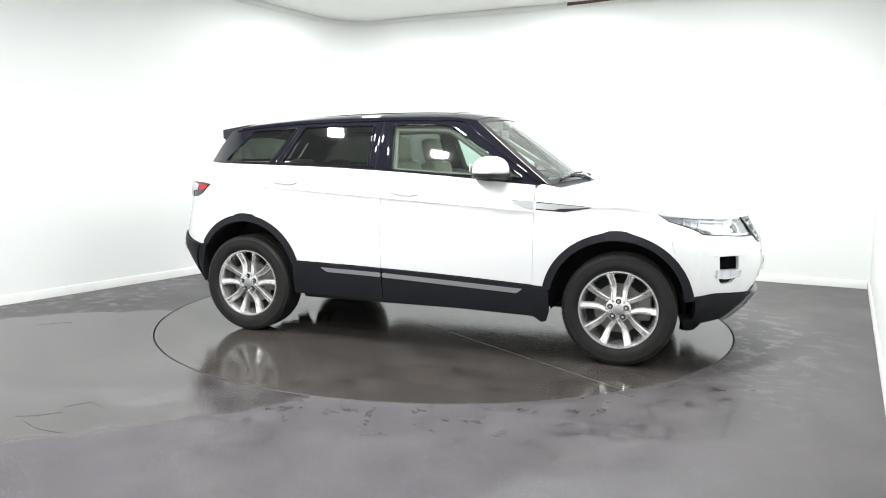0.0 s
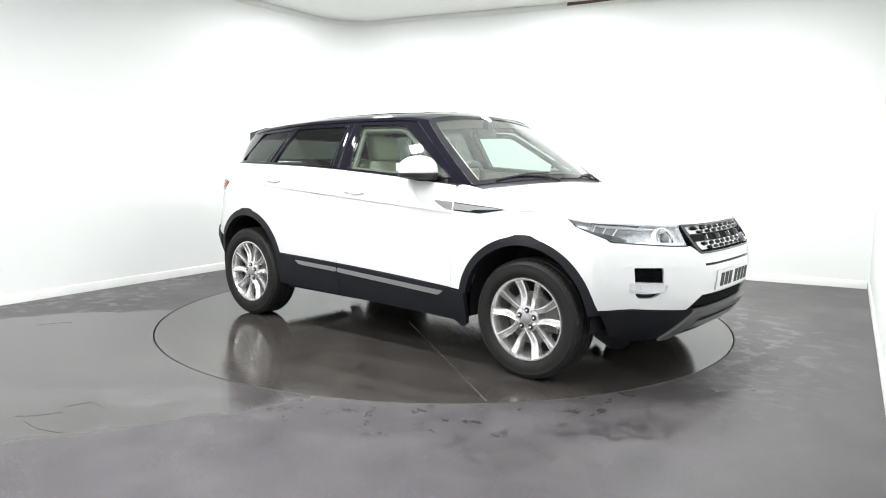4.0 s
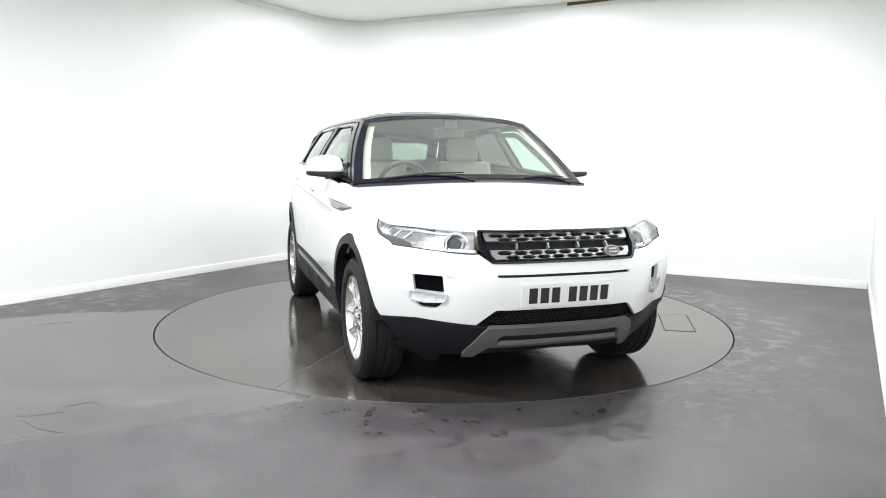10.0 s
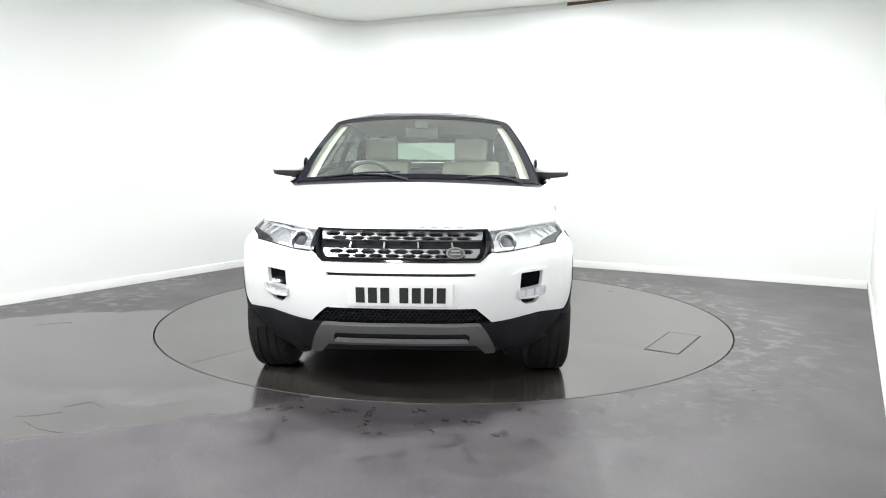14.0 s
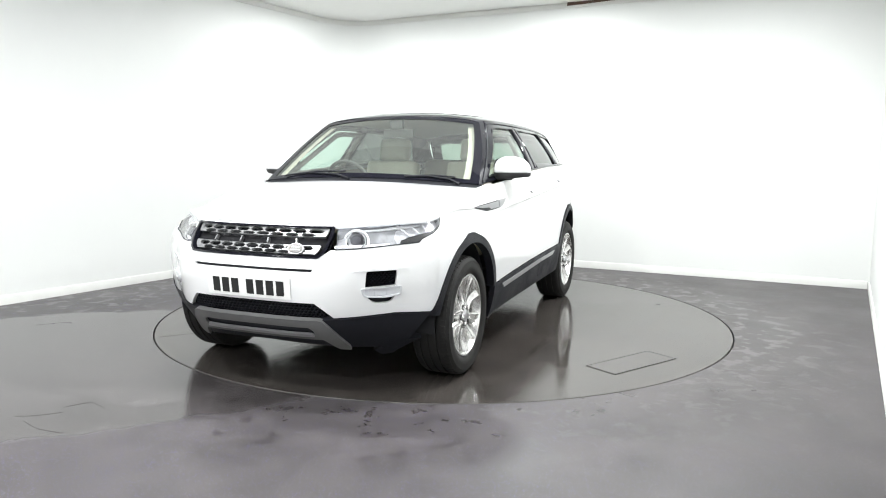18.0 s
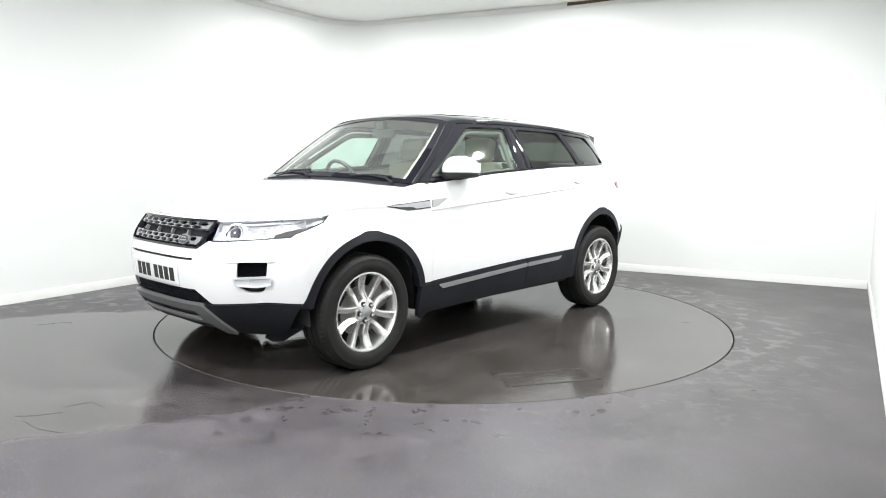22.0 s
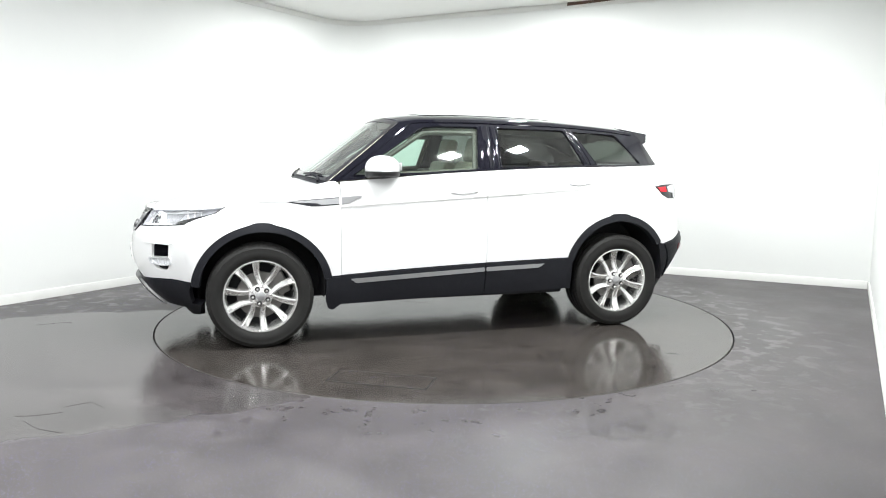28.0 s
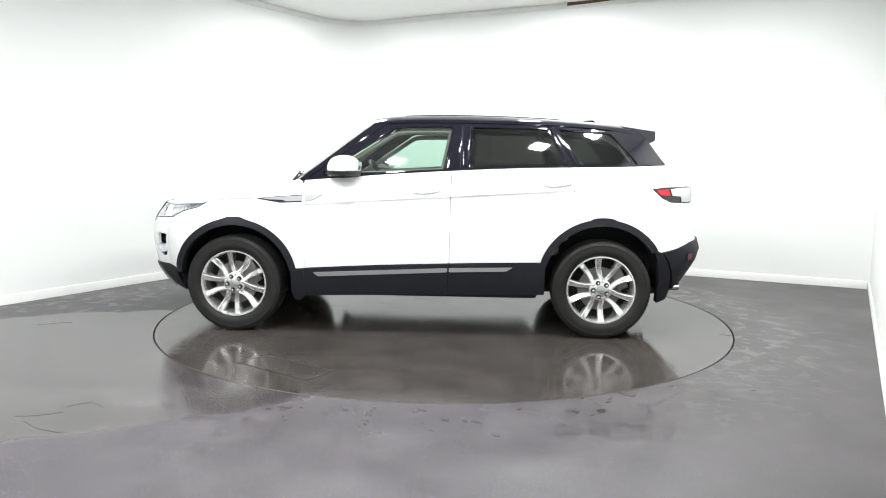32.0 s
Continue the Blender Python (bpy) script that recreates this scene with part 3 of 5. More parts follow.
# doors and fenders
bm = sheet([flank(along(SILL, 0.795, -0.2465) + line((-0.250, 0.55), (-0.258, 1.18)) + along(BELT, -0.258, 0.793) + line((0.793, 1.09), (0.795, 0.49)))], body, cuts=CREASE)
front_doors = both_sides("front_door", bm, M_WHITE, car)
bm = sheet([flank(along(SILL, -0.2515, -0.893) + arch(RA, 16, 69) + line((-1.1685, 0.86), (-1.0875, 1.20)) + along(BELT, -1.0855, -0.263) + line((-0.263, 1.17), (-0.2515, 0.55)))], body, cuts=CREASE)
rear_doors = both_sides("rear_door", bm, M_WHITE, car)
bm = sheet([flank(arch(FA, 170, 42) + line((1.652, 0.70), (1.604, 0.894)) + [(1.601, 0.902), (1.566, 0.925)] + along(lambda x: EDGE_Z(x) - 0.001 - 0.008 * min(1.0, max(0.0, (x - 1.02) / 0.1)), 1.524, 0.7953, 22) + line((0.7953, 1.0), (0.7968, 0.482)) + [(0.7968, 0.478)])], body, cuts=CREASE)
both_sides("front_fender", bm, M_WHITE, car)
LAMP_R = [(-1.672, 1.068), (-1.76, 1.080), (-1.93, 1.084), (-2.02, 1.08), (-2.025, 0.972), (-1.93, 0.966), (-1.82, 0.972), (-1.75, 1.000)]
qz = [(-1.0915, 1.213)] + line((-1.0897, 1.20), (-1.1707, 0.86)) + arch(RA, 69.8, 150) + [(-1.75, 0.622), (-1.86, 0.645), (-1.98, 0.688)]
loop = flank(qz) + [(byr(0.60, 0.70), 0.70), (byr(0.60, 0.80), 0.80), (byr(0.60, 0.96), 0.96), (bx(-2.03, 0.965), 0.963)] + flank(LAMP_R[5:] + LAMP_R[:3]) + [(bx(-2.02, 1.082), 1.09), (byr(0.62, 1.10), 1.10), (byr(0.62, 1.2), 1.2), (byr(0.62, 1.235), 1.235)] + flank(along(BELT, -1.85, -1.094))
bm = sheet([loop], body, cuts=CREASE)
both_sides("rear_quarter", bm, M_WHITE, car)
for s in (1,):
    vv = [byr(0.61, z) for z in (0.70, 0.95, 1.236)]
    loop = [(vv[0], 0.70), (vv[1], 0.95), (vv[2], 1.236), (2 * VT - vv[2], 1.236), (2 * VT - vv[1], 0.95), (2 * VT - vv[0], 0.70)]
    part("tailgate", sheet([loop], body), M_WHITE, car)

# sill cladding with silver inserts, split at the doors
for x0, x1, s0, s1 in ((0.80, -0.240, 0.735, -0.237), (-0.246, -0.93, -0.249, -0.705)):
    top = along(lambda x: SILL(x) - 0.006, x0, x1)
    bot = along(SILL_LOW, x1, x0)
    clads = both_sides("sill_cladding", sheet([flank(top + bot)], lift(0.008), fold=0.03), M_CLAD, car)
    ins = rounded([(s0, SILL(s0) - 0.033), (s1, SILL(s1) - 0.033), (s1 + (0.05 if x0 < 0 else 0), SILL(s1) - 0.062), (s0 - (0.04 if x0 > 0 else 0), SILL(s0) - 0.062)], 0.010)
    for ob, b in zip(clads, (sheet([flank(ins)], lift(0.014), fold=0.01), None)):
        if b is not None:
            other = mirrored(b)
            part("trim_strip", b, M_SILVER, clads[0], "satin silver strip")
            part("trim_strip", other, M_SILVER, clads[1], "satin silver strip")

# wheel arch cladding
for (cx, cz, r, rz), a0, a1, nm in ((FA, 4, 172, "front"), (RA, 14, 150, "rear")):
    outer = []
    for k in range(41):
        a = a0 + (a1 - a0) * k / 40
        bump = 0.010 * max(0.0, min(1.0, (11.5 - abs(a - 90)) / 3.5))
        outer.append((cx + (r + 0.003 + bump) * math.cos(radians(a)), cz + (rz + 0.003 + bump) * math.sin(radians(a))))
    inner = arc(cx, cz, r - 0.047, a1, a0, 40, rz - 0.045)
    both_sides("arch_cladding", sheet([flank(outer + inner)], lift(0.005 if nm == "front" else 0.010), (0.05, 0.05), fold=0.05), M_CLAD, car)

# mud flaps and the black corners round the wheels
bm = join(sheet([flank([(0.80, 0.47), (0.895, 0.46), (0.90, 0.30), (0.885, 0.25), (0.85, 0.235), (0.80, 0.275)])], lift(0.010), fold=0.03))
both_sides("mud_flap", bm, M_CLAD, car)
bm = sheet([flank([(-1.70, 0.63), (-1.76, 0.62), (-1.85, 0.34), (-1.84, 0.25), (-1.76, 0.235), (-1.74, 0.40)])], lift(0.004), fold=0.03)
both_sides("mud_flap", bm, M_CLAD, car)
bm = sheet([flank([(-1.765, 0.618), (-1.86, 0.641), (-1.98, 0.682)]) + [(byr(0.5, 0.70), 0.70), (VT, 0.70), (VT, 0.40), (byr(0.5, 0.36), 0.36)] + flank([(-1.90, 0.38), (-1.86, 0.34)])], lift(0.012), fold=0.03)
both_sides("rear_bumper", bm, M_CLAD, car)
bm = sheet([flank(rounded([(-1.952, 0.606), (-1.990, 0.610), (-1.990, 0.566), (-1.955, 0.563)], 0.008))], lift(0.016), fold=0.008)
both_sides("reflector", bm, M_REFLEX, car, "red rear reflector")
bm = tube([(-1.84, 0.57, 0.335), (-1.955, 0.57, 0.332)], 0.03, 14)
both_sides("exhaust_tip", bm, M_CHROME, car)

# front bumper
def both_noses(half):
    """Closes a half outline of the nose to both sides."""
    return half + [(-v, z) for v, z in reversed(half)]


LAMP_LOW = [(1.540, 0.940), (1.606, 0.902), (1.714, 0.870), (1.775, 0.845), (1.80, 0.827), (1.90, 0.815)]
half = [(0.0, 0.762), (by(0.20, 0.762), 0.762), (by(0.40, 0.765), 0.765), (by(0.43, 0.785), 0.785), (by(0.45, 0.802), 0.802), (by(0.55, 0.806), 0.806)] + flank(LAMP_LOW[:0:-1]) + flank(line((1.6058, 0.894), (1.6538, 0.70))) + flank(arch(FA, 41, 9)) + flank(line((1.768, 0.456), (1.93, 0.463))) + [(by(0.70, 0.460), 0.460), (by(0.58, 0.452), 0.452), (by(0.46, 0.446), 0.446), (by(0.415, 0.492), 0.492), (by(0.375, 0.526), 0.526), (by(0.2, 0.527), 0.527)]
loop = half + [(0.0, 0.527)] + [(-v, z) for v, z in reversed(half[1:])]
FOG = rounded([(0.735, 0.695), (0.612, 0.695), (0.602, 0.56), (0.635, 0.519), (0.70, 0.519), (0.72, 0.55)], 0.018)
fogl = [(by(y, z), z) for y, z in FOG]
SLOT = [(-0.372, 0.692), (0.372, 0.692), (0.375, 0.705), (-0.375, 0.705)]
bm = sheet([loop, fogl, [(-v, z) for v, z in fogl], [(by(y, z), z) for y, z in SLOT]], body, (0.035, 0.035), fold=0.02)
part("front_bumper", bm, M_WHITE, car)
part("slot_backing", sheet([[(by(y, z), z) for y, z in [(-0.39, 0.68), (0.39, 0.68), (0.39, 0.715), (-0.39, 0.715)]]], lift(-0.016), fold=0.004), M_CLAD, car, "black slot above the plate")
half = flank(line((1.768, 0.45), (1.93, 0.457))) + [(by(0.70, 0.454), 0.454), (by(0.58, 0.446), 0.446), (by(0.46, 0.440), 0.440), (by(0.3, 0.43), 0.43), (0.0, 0.43)]
low = [(0.0, 0.29), (by(0.3, 0.28), 0.28), (by(0.6, 0.25), 0.25), (bx(1.9, 0.262), 0.262), (bx(1.80, 0.25), 0.25), (bx(1.765, 0.30), 0.30)]
loop = half + [(-v, z) for v, z in reversed(half[:-1])] + [(-v, z) for v, z in reversed(low[1:])] + low
part("lower_bumper", sheet([loop], lift(0.006), (0.05, 0.04), fold=0.03), M_CLAD, car, "grained black lower bumper")

# small deflectors hanging ahead of the front wheels
bm = sheet([flank([(1.715, 0.285), (1.83, 0.275), (1.815, 0.212), (1.78, 0.188), (1.735, 0.192)])], lift(-0.006), fold=0.05)
both_sides("air_deflector", bm, M_CLAD, car)

# lower intake
part("intake_backing", sheet([both_noses(nose([(0.38, 0.53), (0.46, 0.44)]))], lift(-0.05), fold=0.01), M_INNER, car)
# honeycomb mesh
bm = bmesh.new()
HEX = 0.0135
for row in range(5):
    for k in range(-22, 23):
        y = (k + 0.5 * (row % 2)) * HEX * 1.75
        z = 0.450 + row * HEX * 1.22
        if abs(y) > 0.452 - (z - 0.446) * 0.95:
            continue
        rings = []
        for r, d in ((HEX * 1.02, -0.020), (HEX * 0.85, -0.019), (HEX * 0.82, -0.034)):
            pts = [(y + r * math.cos(radians(30 + 60 * i)), z + 0.8 * r * math.sin(radians(30 + 60 * i))) for i in range(6)]
            rings.append([bm.verts.new(body(by(p, q), q, d)) for p, q in pts])
        for ra, rb in zip(rings, rings[1:]):
            for i in range(6):
                bm.faces.new((ra[i], ra[(i + 1) % 6], rb[(i + 1) % 6], rb[i]))
bmesh.ops.recalc_face_normals(bm, faces=bm.faces)
part("intake_mesh", outward(bm, (0, 0, 0.5)), M_CLAD, car, "black honeycomb mesh", 25)
# skid plate with its slot
sk = nose([(0.385, 0.443), (0.405, 0.436), (0.43, 0.40), (0.480, 0.285), (0.476, 0.262), (0.425, 0.268), (0.375, 0.330), (0.2, 0.333)])
sk = sk + [(-v, z) for v, z in reversed(sk)]
slot = nose([(0.325, 0.402), (0.345, 0.385), (0.345, 0.352), (0.325, 0.345)])
slot = slot + [(-v, z) for v, z in reversed(slot)]
part("skid_plate", sheet([sk, slot], lift(0.022), (0.05, 0.04), fold=0.03), M_SKID, car, "satin grey skid plate")
part("skid_bar", sheet([both_noses(nose([(0.33, 0.366), (0.34, 0.35)]))], lift(0.026), (0.06, 0.05), fold=0.014), M_GRILLE, car, "silver bar")

# number plate with plain bars in place of its characters
plate = part("number_plate", sheet([both_noses(nose([(0.26, 0.655), (0.26, 0.544)]))], lift(0.010), (0.06, 0.06), fold=0.009), M_PLATE, car, "white number plate with dark bars")
for k, yy in enumerate((-0.196, -0.135, -0.074, 0.020, 0.081, 0.142, 0.203)):
    loopb = [(by(yy + 0.022, 0.56), 0.562), (by(yy - 0.022, 0.56), 0.562), (by(yy - 0.022, 0.56), 0.638), (by(yy + 0.022, 0.56), 0.638)]
    part("bar", sheet([loopb], lift(0.013), fold=0.002), M_BAR, plate)

# grille: backing, frame, two pierced bars, pips and an oval badge
grille = part("grille", sheet([both_noses(nose([(0.425, 0.915), (0.44, 0.90), (0.42, 0.775), (0.395, 0.758)]))], lift(-0.035), (0.06, 0.05), fold=0.01), M_INNER, car, "black grille with pierced silver bars")
fr = nose([(0.43, 0.914), (0.438, 0.900), (0.418, 0.776), (0.395, 0.758)])
fi = nose([(0.418, 0.906), (0.424, 0.896), (0.405, 0.782), (0.388, 0.768)])
part("grille_frame", sheet([fr + [(-v, z) for v, z in reversed(fr)], fi + [(-v, z) for v, z in reversed(fi)]], lift(0.006), (0.05, 0.05), fold=0.035), M_BLACK, grille, "gloss black surround")
for z0, z1, w0, w1, nh in ((0.866, 0.904, 0.405, 0.412, 9), (0.781, 0.824, 0.375, 0.395, 9)):
    o = both_noses(nose([(w1, z1), (w1 - 0.002, (z0 + z1) / 2), (w0, z0)]))
    holes = []
    pitch = 2 * w0 * 0.98 / nh
    zc, hh = (z0 + z1) / 2, (z1 - z0) * 0.45
    for k in range(nh):
        c = -w0 * 0.98 + pitch * (k + 0.5)
        a, b2 = pitch * 0.48, pitch * 0.27
        for cc, zz, h1, h0 in ((c, zc + hh * 0.46, hh * 0.57, hh * 0.55), (c + pitch / 2, zc - hh * 0.63, hh * 0.49, hh * 0.40)):
            if abs(cc) < w0 * 0.93:
                holes.append([(by(cc + dx, zc), zz + dz) for dx, dz in ((-a, 0), (-b2, h1), (b2, h1), (a, 0), (b2, -h0), (-b2, -h0))])
    part("grille_bar", sheet([o] + holes, lift(-0.004), (0.2, 0.2), fold=0.018), M_GRILLE, grille, "pierced silver bar")
for yy in (-0.255, -0.085, 0.085, 0.255):
    part("grille_pip", sheet([[(by(yy - 0.004, 0.85), 0.832), (by(yy + 0.004, 0.85), 0.832), (by(yy + 0.004, 0.85), 0.858), (by(yy - 0.004, 0.85), 0.858)]], lift(-0.006), fold=0.02), M_SILVER, grille)
bl = [(by(0.272 + 0.046 * math.cos(a), 0.80), 0.803 + 0.027 * math.sin(a)) for a in [2 * math.pi * k / 28 for k in range(28)]]
badge = part("badge", sheet([bl], lift(0.008), fold=0.014), M_VENT, grille, "oval silver badge")
bl = [(by(0.272 + 0.039 * math.cos(a), 0.80), 0.803 + 0.021 * math.sin(a)) for a in [2 * math.pi * k / 28 for k in range(28)]]
part("badge_field", sheet([bl], lift(0.010), fold=0.002), M_STEEL, badge)
for dz, w in ((0.008, 0.022), (-0.007, 0.026)):
    part("badge_bar", sheet([[(by(0.272 - w, 0.80), 0.800 + dz), (by(0.272 + w, 0.80), 0.800 + dz), (by(0.272 + w, 0.80), 0.806 + dz), (by(0.272 - w, 0.80), 0.806 + dz)]], lift(0.0125), fold=0.002), M_GRILLE, badge)

# headlights
LAMP_TOP = [(0.447, 0.906), (0.56, 0.912), (0.66, 0.920)]
top = nose(LAMP_TOP) + flank([(1.80, 0.926), (1.70, 0.933), (1.608, 0.940), (1.545, 0.945)])
bot = flank(LAMP_LOW) + nose([(0.56, 0.803), (0.470, 0.800)])
hl_out = top + bot
lights = both_sides("headlight", sheet([hl_out], lift(-0.032), (0.05, 0.04), fold=-0.029), M_LAMPBED, car, "clear headlight with a round projector")
lens = sheet([hl_out], lift(0.001), (0.04, 0.03), fold=0.02)
wedge = sheet([flank([(1.600, 0.908)] + LAMP_LOW[1:5] + [(1.868, 0.818), (1.848, 0.842), (1.808, 0.858), (1.713, 0.884), (1.640, 0.900)])], lift(-0.004), fold=0.01)
pc = body(by(0.55, 0.858), 0.858, -0.045)
pn = (body(by(0.55, 0.858), 0.858, 0.05) - pc).normalized()
pq = (pn * 0.75 + Vector((1, 0, 0)) * 0.5).normalized().to_track_quat("Y", "Z").to_matrix().to_4x4()


def projector():
    ring = revolve([(0.040, -0.01), (0.043, 0.03), (0.049, 0.034), (0.052, 0.028), (0.052, -0.01)], 28)
    ring.transform(Matrix.Translation(pc) @ pq)
    ball = revolve([(0.0, 0.038), (0.012, 0.036), (0.024, 0.030), (0.034, 0.018), (0.038, 0.0)], 28)
    ball.transform(Matrix.Translation(pc) @ pq)
    return ring, ball


ring, ball = projector()
drl = sheet([nose([(0.46, 0.816), (0.60, 0.818)]) + flank([(1.905, 0.822), (1.890, 0.836)]) + nose([(0.60, 0.832), (0.46, 0.828)])], lift(-0.016), (0.03, 0.03), fold=0.008)
brow = sheet([nose([(0.50, 0.902), (0.62, 0.908)]) + flank([(1.82, 0.918), (1.70, 0.929), (1.72, 0.919), (1.83, 0.905)]) + nose([(0.62, 0.900), (0.50, 0.896)])], lift(-0.020), (0.03, 0.03), fold=0.008)
ring2 = revolve([(0.054, -0.01), (0.058, 0.022), (0.066, 0.024), (0.070, 0.014), (0.070, -0.01)], 28)
ring2.transform(Matrix.Translation(pc) @ pq)
seal = sheet([bot + [(v, z + 0.0045) for v, z in reversed(bot)]], lift(0.0025), (0.05, 0.05), fold=0.006)
inner_bits = [(seal, M_CLAD, "lamp_seal", ""), (drl, M_DRL, "lamp_strip", ""), (brow, M_FOG, "lamp_brow", ""), (ring2, M_DRL, "halo_ring", ""), (lens, M_LENS, "lens", ""), (wedge, M_BAR, "lamp_shroud", "black shroud"), (ring, M_CHROME, "bezel_ring", ""), (ball, M_EYE, "projector_lens", "")]
for k in range(3):
    xa = 1.70 + 0.045 * k
    za = float(np.interp(xa, [1.606, 1.713, 1.808, 1.842], [0.920, 0.894, 0.870, 0.857]))
    inner_bits.append((sheet([flank([(xa, za), (xa + 0.006, za - 0.002), (xa + 0.006, 0.926), (xa, 0.927)])], lift(-0.022), fold=0.008), M_FOG, "lamp_rib", ""))
for b, mat, nm, lb in inner_bits:
    other = mirrored(b)
    for ob in (part(nm, b, mat, lights[0], lb), part(nm, other, mat, lights[1], lb)):
        if nm == "lens":
            ob.visible_shadow = False

# fog lamps
bm = sheet([nose(rounded([(0.560, 0.690), (0.600, 0.704), (0.745, 0.706), (0.775, 0.700), (0.742, 0.692), (0.606, 0.690)], 0.004, 2))], lift(0.008), (0.03, 0.03), fold=0.012)
both_sides("fog_brow", bm, M_WHITE, car)
both_sides("fog_recess", sheet([[(by(y, z), z) for y, z in rounded([(0.75, 0.705), (0.597, 0.705), (0.59, 0.51), (0.72, 0.51)], 0.02)]], lift(-0.03), (0.03, 0.03), fold=0.005), M_INNER, car)
# open mesh behind the fog lamps
bm = bmesh.new()
for row in range(8):
    for k in range(9):
        y = 0.612 + (k + 0.5 * (row % 2)) * 0.0155
        z = 0.612 + row * 0.0108
        if y > 0.738:
            continue
        rings = []
        for r, d in ((0.0088, -0.020), (0.0068, -0.017), (0.0064, -0.028)):
            rings.append([bm.verts.new(body(by(y + r * math.cos(radians(60 * i)), z), z + 0.8 * r * math.sin(radians(60 * i)), d)) for i in range(6)])
        for ra, rb in zip(rings, rings[1:]):
            for i in range(6):
                bm.faces.new((ra[i], ra[(i + 1) % 6], rb[(i + 1) % 6], rb[i]))
bmesh.ops.recalc_face_normals(bm, faces=bm.faces)
both_sides("fog_mesh", outward(bm, (0, 0.3, 0.65)), M_BLACK, car, "wet black honeycomb mesh", 25)
fl = [(by(y, z), z) for y, z in rounded([(0.750, 0.612), (0.66, 0.605), (0.588, 0.603), (0.594, 0.557), (0.68, 0.549), (0.745, 0.560)], 0.012)]
fogs = both_sides("fog_lamp", sheet([fl], lift(-0.002), (0.04, 0.04), fold=0.02), M_FOG, car, "clear strip fog lamp")
fi = [(by(y, z), z) for y, z in rounded([(0.743, 0.605), (0.66, 0.599), (0.595, 0.597), (0.600, 0.563), (0.68, 0.555), (0.739, 0.566)], 0.010)]
frim = sheet([fl, fi], lift(0.012), (0.04, 0.04), fold=0.015)
other = mirrored(frim)
part("lamp_rim", frim, M_FOG, fogs[0])
part("lamp_rim", other, M_FOG, fogs[1])
for yy in (0.64, 0.69):
    rib = sheet([[(by(yy, 0.6), 0.560), (by(yy + 0.012, 0.6), 0.561), (by(yy + 0.012, 0.6), 0.597), (by(yy, 0.6), 0.596)]], lift(0.004), fold=0.006)
    other = mirrored(rib)
    part("lamp_rib", rib, M_FOG, fogs[0])
    part("lamp_rib", other, M_FOG, fogs[1])
lens = sheet([fl], lift(0.013), (0.04, 0.04), fold=0.013)
other = mirrored(lens)
for ob in (part("lens", lens, M_LENS, fogs[0]), part("lens", other, M_LENS, fogs[1])):
    ob.visible_shadow = False

# tail lights
tl = flank(LAMP_R)
tails = both_sides("tail_light", sheet([tl], lift(-0.002), (0.05, 0.04), fold=0.02), M_BLACK, car, "black-edged tail light with a red wedge")
red = sheet([flank(rounded([(-1.703, 1.062), (-1.797, 1.066), (-1.812, 1.022), (-1.735, 1.026)], 0.004))], lift(0.002), fold=0.004)
clr = sheet([flank(rounded([(-1.812, 1.066), (-1.88, 1.076), (-2.005, 1.074), (-2.005, 0.977), (-1.905, 0.974), (-1.895, 1.013), (-1.825, 1.022)], 0.004))], lift(0.004), (0.04, 0.04), fold=0.004)
for b, mat, nm in ((red, M_RED, "red_lens"), (clr, M_HANDLE, "clear_lens")):
    other = mirrored(b)
    part(nm, b, mat, tails[0])
    part(nm, other, mat, tails[1])

# side vents behind the front wheels, carried on into the doors
va = flank([(1.172, 0.979), (1.0, 0.991), (0.806, 1.007), (0.806, 0.957), (0.90, 0.950), (0.99, 0.946)])
vents = both_sides("side_vent", sheet([va], lift(0.004), (0.05, 0.05), fold=0.012), M_BLACK, car, "black side vent with a silver blade")
vb = sheet([flank([(1.135, 0.978), (0.806, 1.001), (0.806, 0.962), (0.925, 0.955), (0.95, 0.966), (1.06, 0.969)])], lift(0.008), (0.05, 0.05), fold=0.005)
other = mirrored(vb)
part("vent_blade", vb, M_VENT, vents[0])
part("vent_blade", other, M_VENT, vents[1])
vc = sheet([flank([(0.788, 1.008), (0.648, 1.016), (0.66, 1.004), (0.735, 0.968), (0.788, 0.958)])], lift(0.006), fold=0.008)
other = mirrored(vc)
part("door_vent_trim", vc, M_VENT, front_doors[0], "silver blade end")
part("door_vent_trim", other, M_VENT, front_doors[1], "silver blade end")

# door handles
for doors, x0, x1, z0 in ((front_doors, 0.040, -0.205, 1.030), (rear_doors, -0.885, -1.115, 1.085)):
    xm = x0 * 0.62 + x1 * 0.38
    h = sheet([flank(rounded([(x0 - 0.01, z0 + 0.004), ((x0 + x1) / 2, z0 + 0.012), (x1 + 0.005, z0 + 0.018), (x1 + 0.035, z0 + 0.004), (xm, z0 - 0.010), (x0 - 0.06, z0 - 0.006)], 0.02, 3))], lift(0.012), (0.05, 0.05), fold=0.014)
    other = mirrored(h)
    part("handle", h, M_HANDLE, doors[0])
    part("handle", other, M_HANDLE, doors[1])

# filler flap in the right rear quarter and the roof aerial
flap = mirrored(sheet([flank([(-1.572 + 0.078 * math.cos(a), 1.012 + 0.078 * math.sin(a)) for a in [2 * math.pi * k / 36 for k in range(36)]])], lift(0.0015), (0.05, 0.05), fold=0.004))
part("fuel_flap", flap, M_WHITE, car)

